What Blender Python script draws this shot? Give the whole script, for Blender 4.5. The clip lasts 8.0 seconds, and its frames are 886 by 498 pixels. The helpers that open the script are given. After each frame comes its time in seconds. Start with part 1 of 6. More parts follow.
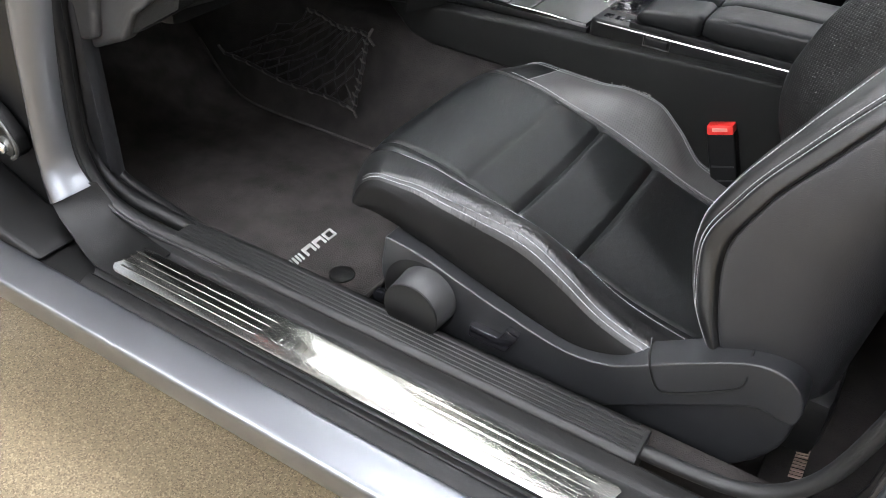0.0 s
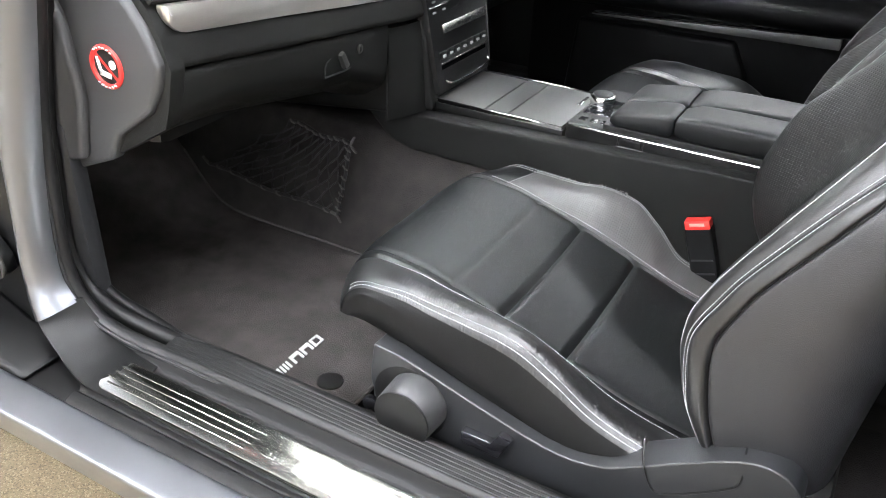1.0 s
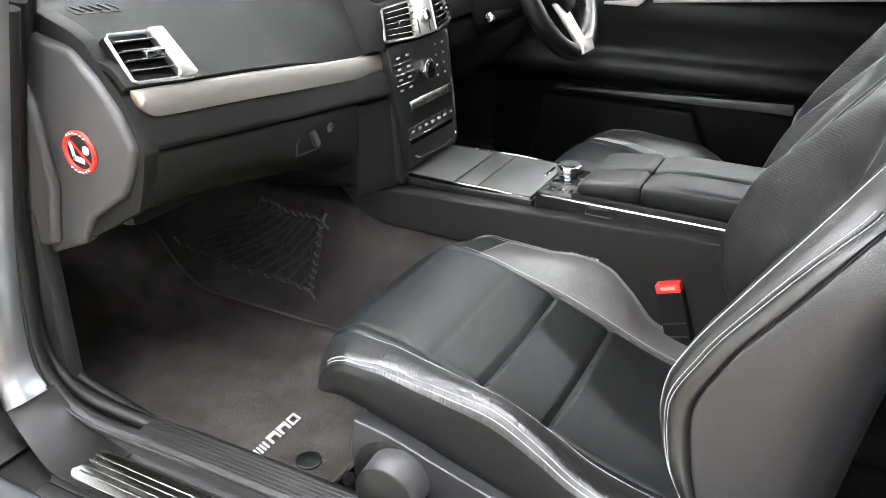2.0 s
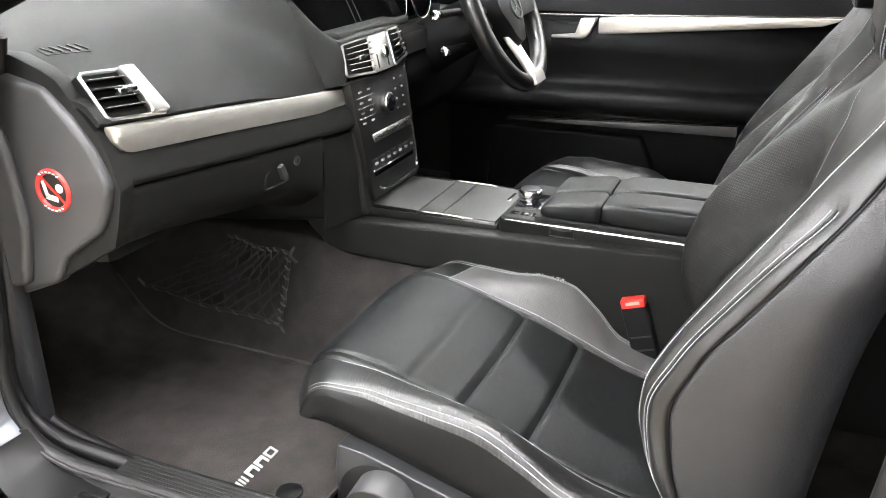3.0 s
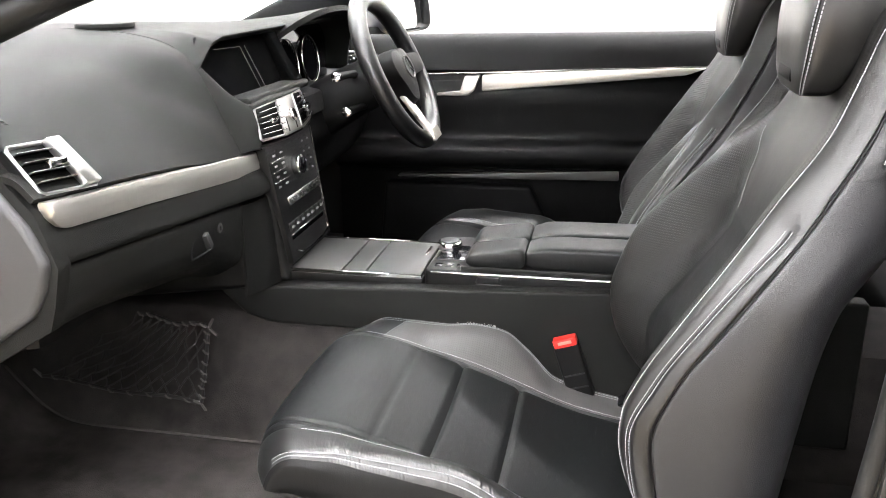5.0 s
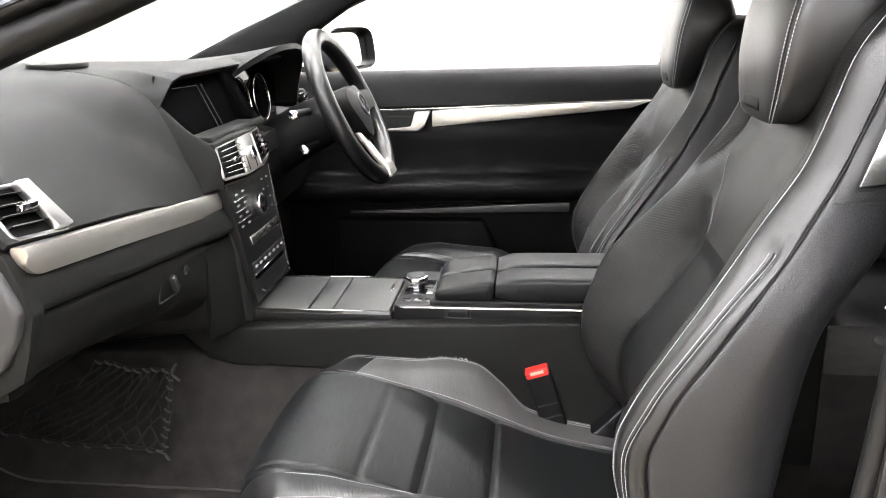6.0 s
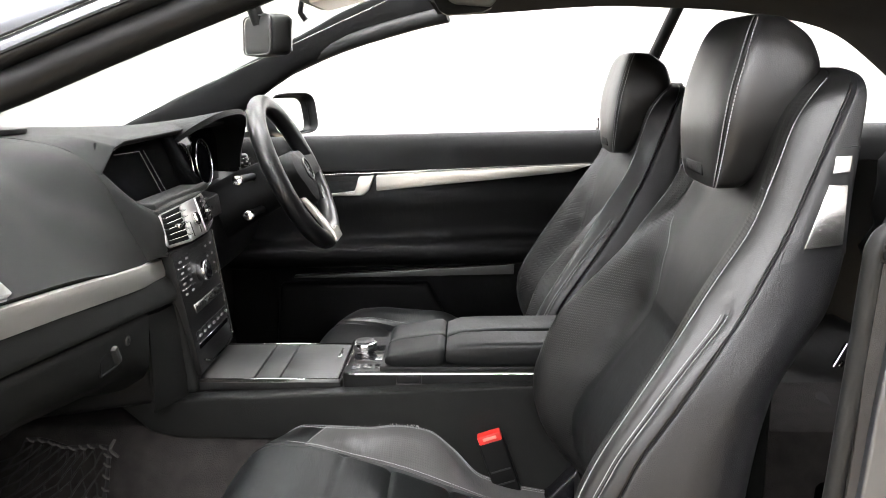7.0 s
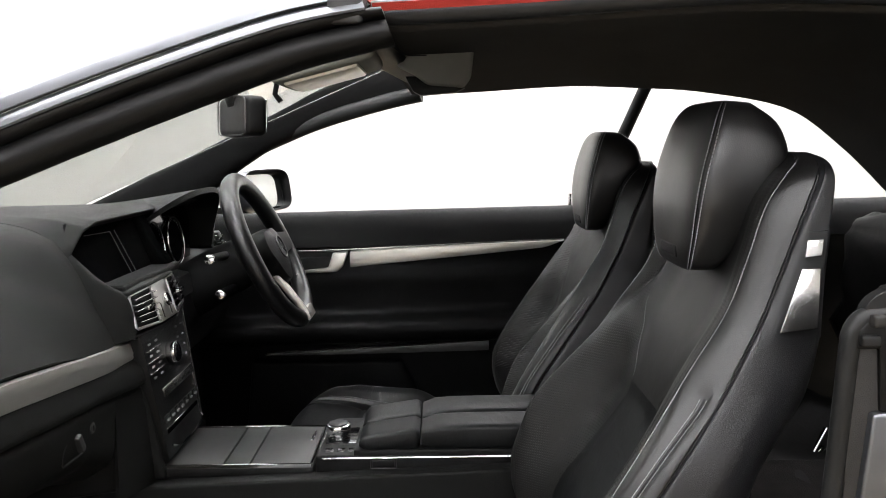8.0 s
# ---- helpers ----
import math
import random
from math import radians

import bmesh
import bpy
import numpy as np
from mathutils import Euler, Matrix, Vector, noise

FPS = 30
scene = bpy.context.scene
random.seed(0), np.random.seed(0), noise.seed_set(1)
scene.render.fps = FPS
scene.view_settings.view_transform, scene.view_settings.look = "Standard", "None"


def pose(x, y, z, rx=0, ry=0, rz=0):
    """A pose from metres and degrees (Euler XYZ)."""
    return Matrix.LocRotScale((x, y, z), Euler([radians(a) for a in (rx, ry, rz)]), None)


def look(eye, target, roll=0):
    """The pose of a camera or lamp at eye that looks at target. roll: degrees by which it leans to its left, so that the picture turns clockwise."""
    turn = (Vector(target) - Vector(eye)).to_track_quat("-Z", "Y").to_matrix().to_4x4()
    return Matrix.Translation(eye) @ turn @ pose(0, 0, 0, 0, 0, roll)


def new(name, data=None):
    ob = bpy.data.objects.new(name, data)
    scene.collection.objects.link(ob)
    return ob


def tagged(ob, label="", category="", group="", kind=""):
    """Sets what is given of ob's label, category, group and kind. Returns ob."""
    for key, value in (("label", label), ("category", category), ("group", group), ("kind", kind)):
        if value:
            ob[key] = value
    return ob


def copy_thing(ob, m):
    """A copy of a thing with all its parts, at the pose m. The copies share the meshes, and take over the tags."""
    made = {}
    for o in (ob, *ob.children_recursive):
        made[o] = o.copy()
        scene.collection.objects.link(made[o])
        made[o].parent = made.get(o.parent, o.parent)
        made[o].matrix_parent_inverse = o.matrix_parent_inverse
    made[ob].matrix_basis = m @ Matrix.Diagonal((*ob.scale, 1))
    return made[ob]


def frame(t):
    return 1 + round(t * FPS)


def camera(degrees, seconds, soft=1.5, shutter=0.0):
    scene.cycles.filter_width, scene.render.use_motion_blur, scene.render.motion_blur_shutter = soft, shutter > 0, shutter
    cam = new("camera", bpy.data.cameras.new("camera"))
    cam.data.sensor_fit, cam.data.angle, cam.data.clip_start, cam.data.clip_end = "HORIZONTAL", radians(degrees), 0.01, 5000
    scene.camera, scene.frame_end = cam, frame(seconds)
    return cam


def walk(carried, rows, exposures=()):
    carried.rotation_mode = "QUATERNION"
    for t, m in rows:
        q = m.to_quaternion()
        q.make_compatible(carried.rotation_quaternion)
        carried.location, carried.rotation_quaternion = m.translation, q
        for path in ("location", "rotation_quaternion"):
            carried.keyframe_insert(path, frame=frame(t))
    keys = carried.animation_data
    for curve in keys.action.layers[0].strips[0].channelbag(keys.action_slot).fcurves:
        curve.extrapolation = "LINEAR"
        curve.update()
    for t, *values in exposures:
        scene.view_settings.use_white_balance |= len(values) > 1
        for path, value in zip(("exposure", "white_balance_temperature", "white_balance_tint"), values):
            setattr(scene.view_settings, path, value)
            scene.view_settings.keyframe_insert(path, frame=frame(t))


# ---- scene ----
EXPOSURES = [(0.0, -0.25, 6150, 12), (0.5, 0.08, 6150, 11), (1.0, 0.45, 6150, 11), (1.5, 0.57, 6200, 10), (3.0, 0.56, 6450, 11), (3.5, 0.55, 6500, 11),
             (4.5, 0.55, 6500, 12), (6.0, 0.3, 6500, 13), (6.5, 0.15, 6500, 12), (7.0, -0.05, 6450, 12), (7.5, -0.58, 6450, 12), (8.0, -1.12, 6450, 12)]
cam = camera(56.2, 8.0, soft=0.9)
PATH = [
    (0, (0.481, -1.414, 1.148), (-0.316, -0.03, -0.055), 3.4),
    (0.5, (0.48, -1.417, 1.153), (-0.341, 0.027, 0.038), 2.5),
    (1, (0.474, -1.416, 1.17), (-0.355, 0.091, 0.149), 2.0),
    (1.5, (0.473, -1.417, 1.178), (-0.359, 0.145, 0.246), 1.5),
    (2.8, (0.46, -1.461, 1.165), (-0.276, 0.22, 0.37), 0.2),
    (3, (0.455, -1.473, 1.164), (-0.258, 0.226, 0.386), 0.1),
    (3.5, (0.433, -1.496, 1.163), (-0.21, 0.248, 0.425), -0.3),
    (4, (0.394, -1.512, 1.161), (-0.177, 0.269, 0.453), -0.5),
    (4.5, (0.36, -1.518, 1.156), (-0.115, 0.304, 0.482), -0.5),
    (6, (0.25, -1.534, 1.151), (0.04, 0.375, 0.592), -0.9),
    (6.5, (0.231, -1.536, 1.148), (0.101, 0.396, 0.648), -0.8),
    (7, (0.228, -1.529, 1.155), (0.168, 0.426, 0.738), -0.6),
    (7.5, (0.227, -1.522, 1.162), (0.208, 0.451, 0.834), -0.5),
    (8, (0.225, -1.518, 1.171), (0.231, 0.466, 0.918), -0.6),
]
walk(cam, [(t, look(eye, target, roll)) for t, eye, target, roll in PATH], EXPOSURES)

# ---- light ----
world = bpy.data.worlds.new("studio_air")
scene.world = world
world.use_nodes = True
world.node_tree.nodes["Background"].inputs[0].default_value = (0.9, 0.95, 1.0, 1)
world.node_tree.nodes["Background"].inputs[1].default_value = 0.05
PANEL_STRENGTH = 42.0


# ---- materials ----
def material(name, color, rough=0.5, metal=0.0, grain=0.0, grain_scale=400.0, vary=0.12, vary_scale=9.0, coat=0.0,
             kind="noise", spec=0.5, stretch=None):
    """A Principled surface with two scales of colour variation, roughness variation and a fine relief."""
    m = bpy.data.materials.new(name)
    m.use_nodes = True
    nt = m.node_tree
    n, link = nt.nodes, nt.links.new
    bsdf = n["Principled BSDF"]
    tc = n.new("ShaderNodeTexCoord")
    src = tc.outputs["Object"]
    if stretch:
        mp = n.new("ShaderNodeMapping")
        mp.inputs["Scale"].default_value = stretch
        link(src, mp.inputs["Vector"])
        src = mp.outputs["Vector"]
    big = n.new("ShaderNodeTexNoise")
    big.inputs["Scale"].default_value = vary_scale
    big.inputs["Detail"].default_value = 5.0
    link(tc.outputs["Object"], big.inputs["Vector"])
    ramp = n.new("ShaderNodeMapRange")
    ramp.inputs["From Min"].default_value, ramp.inputs["From Max"].default_value = 0.3, 0.7
    ramp.inputs["To Min"].default_value, ramp.inputs["To Max"].default_value = 1.0 - vary, 1.0 + vary
    link(big.outputs["Fac"], ramp.inputs["Value"])
    mul = n.new("ShaderNodeMix")
    mul.data_type, mul.blend_type = "RGBA", "MULTIPLY"
    mul.inputs["Factor"].default_value = 1.0
    mul.inputs["A"].default_value = (*color, 1)
    link(ramp.outputs["Result"], mul.inputs["B"])
    link(mul.outputs["Result"], bsdf.inputs["Base Color"])
    rr = n.new("ShaderNodeMapRange")
    rr.inputs["To Min"].default_value, rr.inputs["To Max"].default_value = max(rough - 0.07, 0.02), min(rough + 0.07, 1)
    link(big.outputs["Fac"], rr.inputs["Value"])
    link(rr.outputs["Result"], bsdf.inputs["Roughness"])
    bsdf.inputs["Metallic"].default_value = metal
    bsdf.inputs["Specular IOR Level"].default_value = spec
    bsdf.inputs["Coat Weight"].default_value = coat
    bsdf.inputs["Coat Roughness"].default_value = 0.06
    if grain:
        if kind == "cells":
            tex = n.new("ShaderNodeTexVoronoi")
            tex.inputs["Scale"].default_value = grain_scale
            out = tex.outputs["Distance"]
        else:
            tex = n.new("ShaderNodeTexNoise")
            tex.inputs["Scale"].default_value = grain_scale
            tex.inputs["Detail"].default_value = 3.0
            out = tex.outputs["Fac"]
        link(src, tex.inputs["Vector"])
        bump = n.new("ShaderNodeBump")
        bump.inputs["Strength"].default_value = grain
        bump.inputs["Distance"].default_value = 0.001
        link(out, bump.inputs["Height"])
        link(bump.outputs["Normal"], bsdf.inputs["Normal"])
    return m


def leather_material(name, color, rough, creases=0.22, spec=0.5):
    """Fine pebbled leather with soft creases."""
    m = material(name, color, rough, 0.0, 0.0, vary=0.18, vary_scale=14, spec=spec)
    n, link = m.node_tree.nodes, m.node_tree.links.new
    bsdf, tc = n["Principled BSDF"], n["Texture Coordinate"]
    cells = n.new("ShaderNodeTexVoronoi")
    cells.inputs["Scale"].default_value = 650
    crease = n.new("ShaderNodeTexNoise")
    crease.inputs["Scale"].default_value, crease.inputs["Detail"].default_value = 38, 6
    crease.inputs["Distortion"].default_value = 0.6
    wide = n.new("ShaderNodeMapping")
    wide.inputs["Scale"].default_value = (2.2, 0.8, 0.8) if creases < 0.2 else (1, 1, 1)
    link(tc.outputs["Object"], cells.inputs["Vector"])
    link(tc.outputs["Object"], wide.inputs["Vector"])
    link(wide.outputs["Vector"], crease.inputs["Vector"])
    b1, b2 = n.new("ShaderNodeBump"), n.new("ShaderNodeBump")
    b1.inputs["Strength"].default_value, b1.inputs["Distance"].default_value = 0.15, 0.0005
    b2.inputs["Strength"].default_value, b2.inputs["Distance"].default_value = creases, 0.004
    link(cells.outputs["Distance"], b1.inputs["Height"])
    link(crease.outputs["Fac"], b2.inputs["Height"])
    link(b1.outputs["Normal"], b2.inputs["Normal"])
    link(b2.outputs["Normal"], bsdf.inputs["Normal"])
    return m


def perforated_material(name, color, rough, flat=(1, 0, 1), depth=0.55, turned=0.0):
    """Leather with rows of small punched holes; flat: the axis that they run along is nought, after a turn about z."""
    m = leather_material(name, color, rough, 0.15, 0.4)
    n, link = m.node_tree.nodes, m.node_tree.links.new
    bsdf, tc = n["Principled BSDF"], n["Texture Coordinate"]
    dots = n.new("ShaderNodeTexVoronoi")
    dots.inputs["Scale"].default_value, dots.inputs["Randomness"].default_value = 250, 0.0
    plane = n.new("ShaderNodeMapping")
    plane.inputs["Scale"].default_value = flat
    turn = n.new("ShaderNodeMapping")
    turn.inputs["Rotation"].default_value = (0, 0, radians(turned))
    link(tc.outputs["Object"], turn.inputs["Vector"])
    link(turn.outputs["Vector"], plane.inputs["Vector"])
    link(plane.outputs["Vector"], dots.inputs["Vector"])
    hole = n.new("ShaderNodeMapRange")
    hole.inputs["From Min"].default_value, hole.inputs["From Max"].default_value = 0.2, 0.32
    hole.inputs["To Min"].default_value, hole.inputs["To Max"].default_value = 0.8 - depth, 1.0
    link(dots.outputs["Distance"], hole.inputs["Value"])
    mul = n.new("ShaderNodeMix")
    mul.data_type, mul.blend_type = "RGBA", "MULTIPLY"
    mul.inputs["Factor"].default_value = 1.0
    link(bsdf.inputs["Base Color"].links[0].from_socket, mul.inputs["A"])
    link(hole.outputs["Result"], mul.inputs["B"])
    link(mul.outputs["Result"], bsdf.inputs["Base Color"])
    pits = n.new("ShaderNodeBump")
    pits.inputs["Strength"].default_value, pits.inputs["Distance"].default_value = depth, 0.0012
    link(hole.outputs["Result"], pits.inputs["Height"])
    link(bsdf.inputs["Normal"].links[0].from_socket, pits.inputs["Normal"])
    link(pits.outputs["Normal"], bsdf.inputs["Normal"])
    return m


def terrazzo_material(name):
    """Tan resin floor full of small dark and pale chips."""
    m = material(name, (0.17, 0.135, 0.085), 0.45, 0.0, 0.15, 300, vary=0.15, vary_scale=3)
    n, link = m.node_tree.nodes, m.node_tree.links.new
    bsdf, tc = n["Principled BSDF"], n["Texture Coordinate"]
    chips = n.new("ShaderNodeTexVoronoi")
    chips.inputs["Scale"].default_value = 400
    link(tc.outputs["Object"], chips.inputs["Vector"])
    sep = n.new("ShaderNodeSeparateColor")
    link(chips.outputs["Color"], sep.inputs["Color"])
    ramp = n.new("ShaderNodeValToRGB")
    ramp.color_ramp.interpolation = "CONSTANT"
    e = ramp.color_ramp.elements
    e[0].position, e[0].color = 0.0, (0.070, 0.053, 0.031, 1)
    e[1].position, e[1].color = 0.16, (0.135, 0.105, 0.064, 1)
    e2, e3 = e.new(0.6), e.new(0.86)
    e2.color, e3.color = (0.17, 0.135, 0.085, 1), (0.25, 0.21, 0.14, 1)
    link(sep.outputs["Red"], ramp.inputs["Fac"])
    mul = n.new("ShaderNodeMix")
    mul.data_type, mul.blend_type = "RGBA", "MIX"
    mul.inputs["Factor"].default_value = 0.75
    link(bsdf.inputs["Base Color"].links[0].from_socket, mul.inputs["A"])
    link(ramp.outputs["Color"], mul.inputs["B"])
    link(mul.outputs["Result"], bsdf.inputs["Base Color"])
    return m


def glow_material(name, color, strength):
    m = bpy.data.materials.new(name)
    m.use_nodes = True
    b = m.node_tree.nodes["Principled BSDF"]
    b.inputs["Emission Color"].default_value, b.inputs["Emission Strength"].default_value = (*color, 1), strength
    return m


def glass_material(name, color=(1, 1, 1), rough=0.0):
    m = bpy.data.materials.new(name)
    m.use_nodes = True
    b = m.node_tree.nodes["Principled BSDF"]
    b.inputs["Transmission Weight"].default_value, b.inputs["Roughness"].default_value = 1.0, rough
    b.inputs["Base Color"].default_value, b.inputs["IOR"].default_value = (*color, 1), 1.45
    return m


LEATHER = leather_material("black_leather", (0.0028, 0.0032, 0.0033), 0.46, 0.18, 0.24)
LEATHER_WORN = leather_material("worn_black_leather", (0.0060, 0.0059, 0.0058), 0.35, 0.10, 0.52)
DULL_LEATHER = leather_material("dull_black_leather", (0.0035, 0.0034, 0.0034), 0.5, 0.1, 0.14)
INSERT_LEATHER = leather_material("soft_insert_leather", (0.0052, 0.005, 0.0047), 0.47, 0.12, 0.34)
LEATHER_CREASED = leather_material("creased_black_leather", (0.0035, 0.0035, 0.0035), 0.40, 0.05, 0.6)
LEATHER_HEAD = leather_material("headrest_leather", (0.011, 0.0108, 0.0106), 0.36, 0.06, 0.6)
LEATHER_PERF = perforated_material("perforated_leather", (0.0048, 0.0045, 0.0042), 0.47, (1, 0, 1), 0.5, 45)
# Black leather too: its paler base colour stands in for reflected sheen.
CUSHION_PERF = perforated_material("sheen_toned_perforated_leather", (0.060, 0.0588, 0.0575), 0.32, (1, 1, 0), 0.15)
NET = material("black_elastic_cord", (0.009, 0.0085, 0.008), 0.6, 0, 0, spec=0.25)
NET_PALE = material("worn_elastic_cord", (0.05, 0.047, 0.043), 0.6, 0, 0.3, 900, spec=0.3)
SHELL = material("seat_shell_vinyl", (0.0105, 0.0106, 0.0116), 0.35, 0, 0.45, 900, vary=0.12, spec=0.46)
SOFT = material("soft_touch_dash", (0.0080, 0.0081, 0.0076), 0.50, 0, 0.45, 1100, vary=0.08, kind="cells", spec=0.09)
PLASTIC = material("black_plastic", (0.011, 0.0113, 0.0122), 0.33, 0, 0.35, 1000, vary=0.08, spec=0.4)
PLASTIC_GREY = material("charcoal_plastic", (0.027, 0.027, 0.0275), 0.40, 0, 0.35, 1000, vary=0.08, spec=0.4)
PLASTIC_DARK = material("matt_black_plastic", (0.003, 0.003, 0.003), 0.45, 0, 0.3, 900, spec=0.22)
BLACK_SOFT = material("deep_black_plastic", (0.003, 0.003, 0.003), 0.5, 0, 0.3, 900, spec=0.15)
RUBBER = material("black_rubber", (0.008, 0.008, 0.008), 0.5, 0, 0.15, 500, spec=0.3)
GLOSS = material("gloss_black", (0.006, 0.006, 0.007), 0.10, 0, 0)
CARPET = material("dark_carpet", (0.020, 0.0180, 0.0172), 0.95, 0, 1.0, 420, vary=0.36, vary_scale=26, spec=0.1)
MAT_BINDING = material("mat_binding", (0.05, 0.046, 0.043), 0.8, 0, 0.5, 900, spec=0.2)
MAT_PILE = material("velour_mat", (0.034, 0.0305, 0.0291), 0.95, 0, 1.0, 420, vary=0.34, vary_scale=24, spec=0.1)
LINING = material("roof_lining_cloth", (0.031, 0.0302, 0.0294), 0.95, 0, 0.5, 900, spec=0.1)
PAINT = material("silver_paint", (0.155, 0.162, 0.176), 0.34, 0.9, 0.0, vary=0.03, coat=0.25)
ALU = material("brushed_aluminium", (0.62, 0.60, 0.56), 0.34, 0.9, 0.25, 500, vary=0.05, stretch=(1, 0.03, 1))
ALU_X = material("brushed_aluminium_long", (0.62, 0.60, 0.56), 0.32, 0.9, 0.25, 500, vary=0.05, stretch=(0.03, 1, 1))
TRAY = material("brushed_grey_lid", (0.075, 0.075, 0.073), 0.46, 0.8, 0.2, 500, vary=0.05, stretch=(0.03, 1, 1))
SATIN = material("satin_steel", (0.74, 0.73, 0.71), 0.23, 1.0, 0.0, 600, vary=0.05, stretch=(0.05, 1, 1))
JAMB = material("grey_jamb_lining", (0.022, 0.0205, 0.019), 0.55, 0, 0.3, 900, vary=0.1, spec=0.25)
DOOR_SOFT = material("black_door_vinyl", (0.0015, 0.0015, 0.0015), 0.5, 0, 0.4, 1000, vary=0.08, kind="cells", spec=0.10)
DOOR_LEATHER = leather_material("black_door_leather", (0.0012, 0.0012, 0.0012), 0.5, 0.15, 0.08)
PLATE = material("polished_scuff_steel", (0.55, 0.545, 0.505), 0.18, 1.0, 0.0, vary=0.03, vary_scale=2)
SILVER = material("silver_trim_finish", (0.47, 0.47, 0.465), 0.30, 1.0, 0.0, vary=0.03)
POLISHED = material("polished_steel", (0.72, 0.71, 0.69), 0.10, 1.0, 0.0, vary=0.03)
CHROME = material("chrome", (0.80, 0.80, 0.80), 0.08, 1.0, 0.0, vary=0.02)
THREAD = material("grey_thread", (0.31, 0.31, 0.32), 0.7, 0, 0)
RED = material("red_plastic", (0.45, 0.02, 0.015), 0.35, 0, 0)
RED_CLOTH = material("red_canvas", (0.25, 0.025, 0.018), 0.9, 0, 0.5, 900, spec=0.1)
WHITE_PRINT = material("white_print", (0.75, 0.75, 0.74), 0.5)
MARK_THREAD = material("pale_woven_thread", (0.42, 0.42, 0.41), 0.6, 0, 0.4, 900)
GREY_PRINT = material("grey_print", (0.20, 0.20, 0.20), 0.5)
PINK_PRINT = material("worn_pale_red", (0.55, 0.22, 0.18), 0.5)
CRUMB = material("pale_crumb", (0.28, 0.27, 0.26), 0.8)
WARM_PRINT = material("warm_thread", (0.30, 0.20, 0.17), 0.7)
VISOR = material("grey_visor_cloth", (0.20, 0.20, 0.178), 0.85, 0, 0.4, 800, spec=0.2)
WALL_GREY = material("near_wall_paint", (0.72, 0.72, 0.73), 0.7, 0, 0.2, 60, vary=0.05, vary_scale=1.5)
CEILING = material("grey_ceiling_paint", (0.34, 0.34, 0.34), 0.8, 0, 0.2, 60, vary=0.05, vary_scale=1.5)
WALL_DIM = material("front_wall_paint", (0.62, 0.62, 0.60), 0.7, 0, 0.2, 60, vary=0.05, vary_scale=1.5)
WALL = material("white_wall_paint", (0.62, 0.62, 0.605), 0.7, 0, 0.2, 60, vary=0.03, vary_scale=1.5)
TERRAZZO = terrazzo_material("tan_terrazzo")
GLOW = glow_material("light_diffuser", (0.985, 0.985, 0.985), PANEL_STRENGTH)
GLASS = glass_material("clear_glass", (0.95, 0.97, 0.95))
SCREEN = material("dark_screen", (0.003, 0.003, 0.0035), 0.4, 0, 0, spec=0.0)
RECESS = material("dull_black_recess", (0.0025, 0.0025, 0.0025), 0.6, 0, 0.3, 900, spec=0.0)
RIM_LEATHER = leather_material("polished_rim_leather", (0.004, 0.004, 0.004), 0.30, 0.06, 0.5)
MIRROR = material("mirror_glass", (0.85, 0.87, 0.86), 0.02, 1.0, 0, vary=0.0)


# ---- mesh helpers ----
def smooth(x, xs, ys):
    """A smooth monotone curve through a table."""
    xs, ys = np.array(xs, float), np.array(ys, float)
    h, d = np.diff(xs), np.diff(ys) / np.diff(xs)
    m = np.zeros(len(xs))
    m[0], m[-1] = d[0], d[-1]
    for i in range(1, len(d)):
        if d[i - 1] * d[i] > 0:
            m[i] = 2 * d[i - 1] * d[i] / (d[i - 1] + d[i])
    x = min(max(float(x), xs[0]), xs[-1])
    i = min(int(np.searchsorted(xs, x, "right")) - 1, len(h) - 1)
    t = (x - xs[i]) / h[i]
    return float((1 + 2 * t) * (1 - t) ** 2 * ys[i] + t * (1 - t) ** 2 * h[i] * m[i] + t * t * (3 - 2 * t) * ys[i + 1] + t * t * (t - 1) * h[i] * m[i + 1])


def thing(name, label, category, at=(0, 0, 0), group="", kind=""):
    e = new(name)
    e.location = at
    return tagged(e, label, category, group, kind)


def put(name, me, mat, parent=None, label="", smooth=40):
    me.materials.append(mat)
    if smooth:
        me.polygons.foreach_set("use_smooth", [True] * len(me.polygons))
        me.set_sharp_from_angle(angle=radians(smooth))
    ob = new(name, me)
    if parent is not None:
        ob.parent = parent
    if label:
        tagged(ob, label)
    return ob


def mesh_of(name, verts, faces):
    me = bpy.data.meshes.new(name)
    me.from_pydata([tuple(v) for v in verts], [], faces)
    me.update()
    return me


def fixed(me):
    """Faces turned outwards."""
    bm = bmesh.new()
    bm.from_mesh(me)
    bmesh.ops.recalc_face_normals(bm, faces=bm.faces)
    bm.to_mesh(me)
    bm.free()
    return me


def spline(pts, n):
    """n points evenly spaced by parameter on a Catmull-Rom curve through pts."""
    p = np.array(pts, float)
    p = np.vstack([2 * p[0] - p[1], p, 2 * p[-1] - p[-2]])
    out = []
    for u in np.linspace(0, len(pts) - 1, n):
        i = min(int(u), len(pts) - 2)
        f = u - i
        a, b, c, d = p[i:i + 4]
        out.append(0.5 * (2 * b + (c - a) * f + (2 * a - 5 * b + 4 * c - d) * f * f + (3 * b - a - 3 * c + d) * f ** 3))
    return np.array(out)


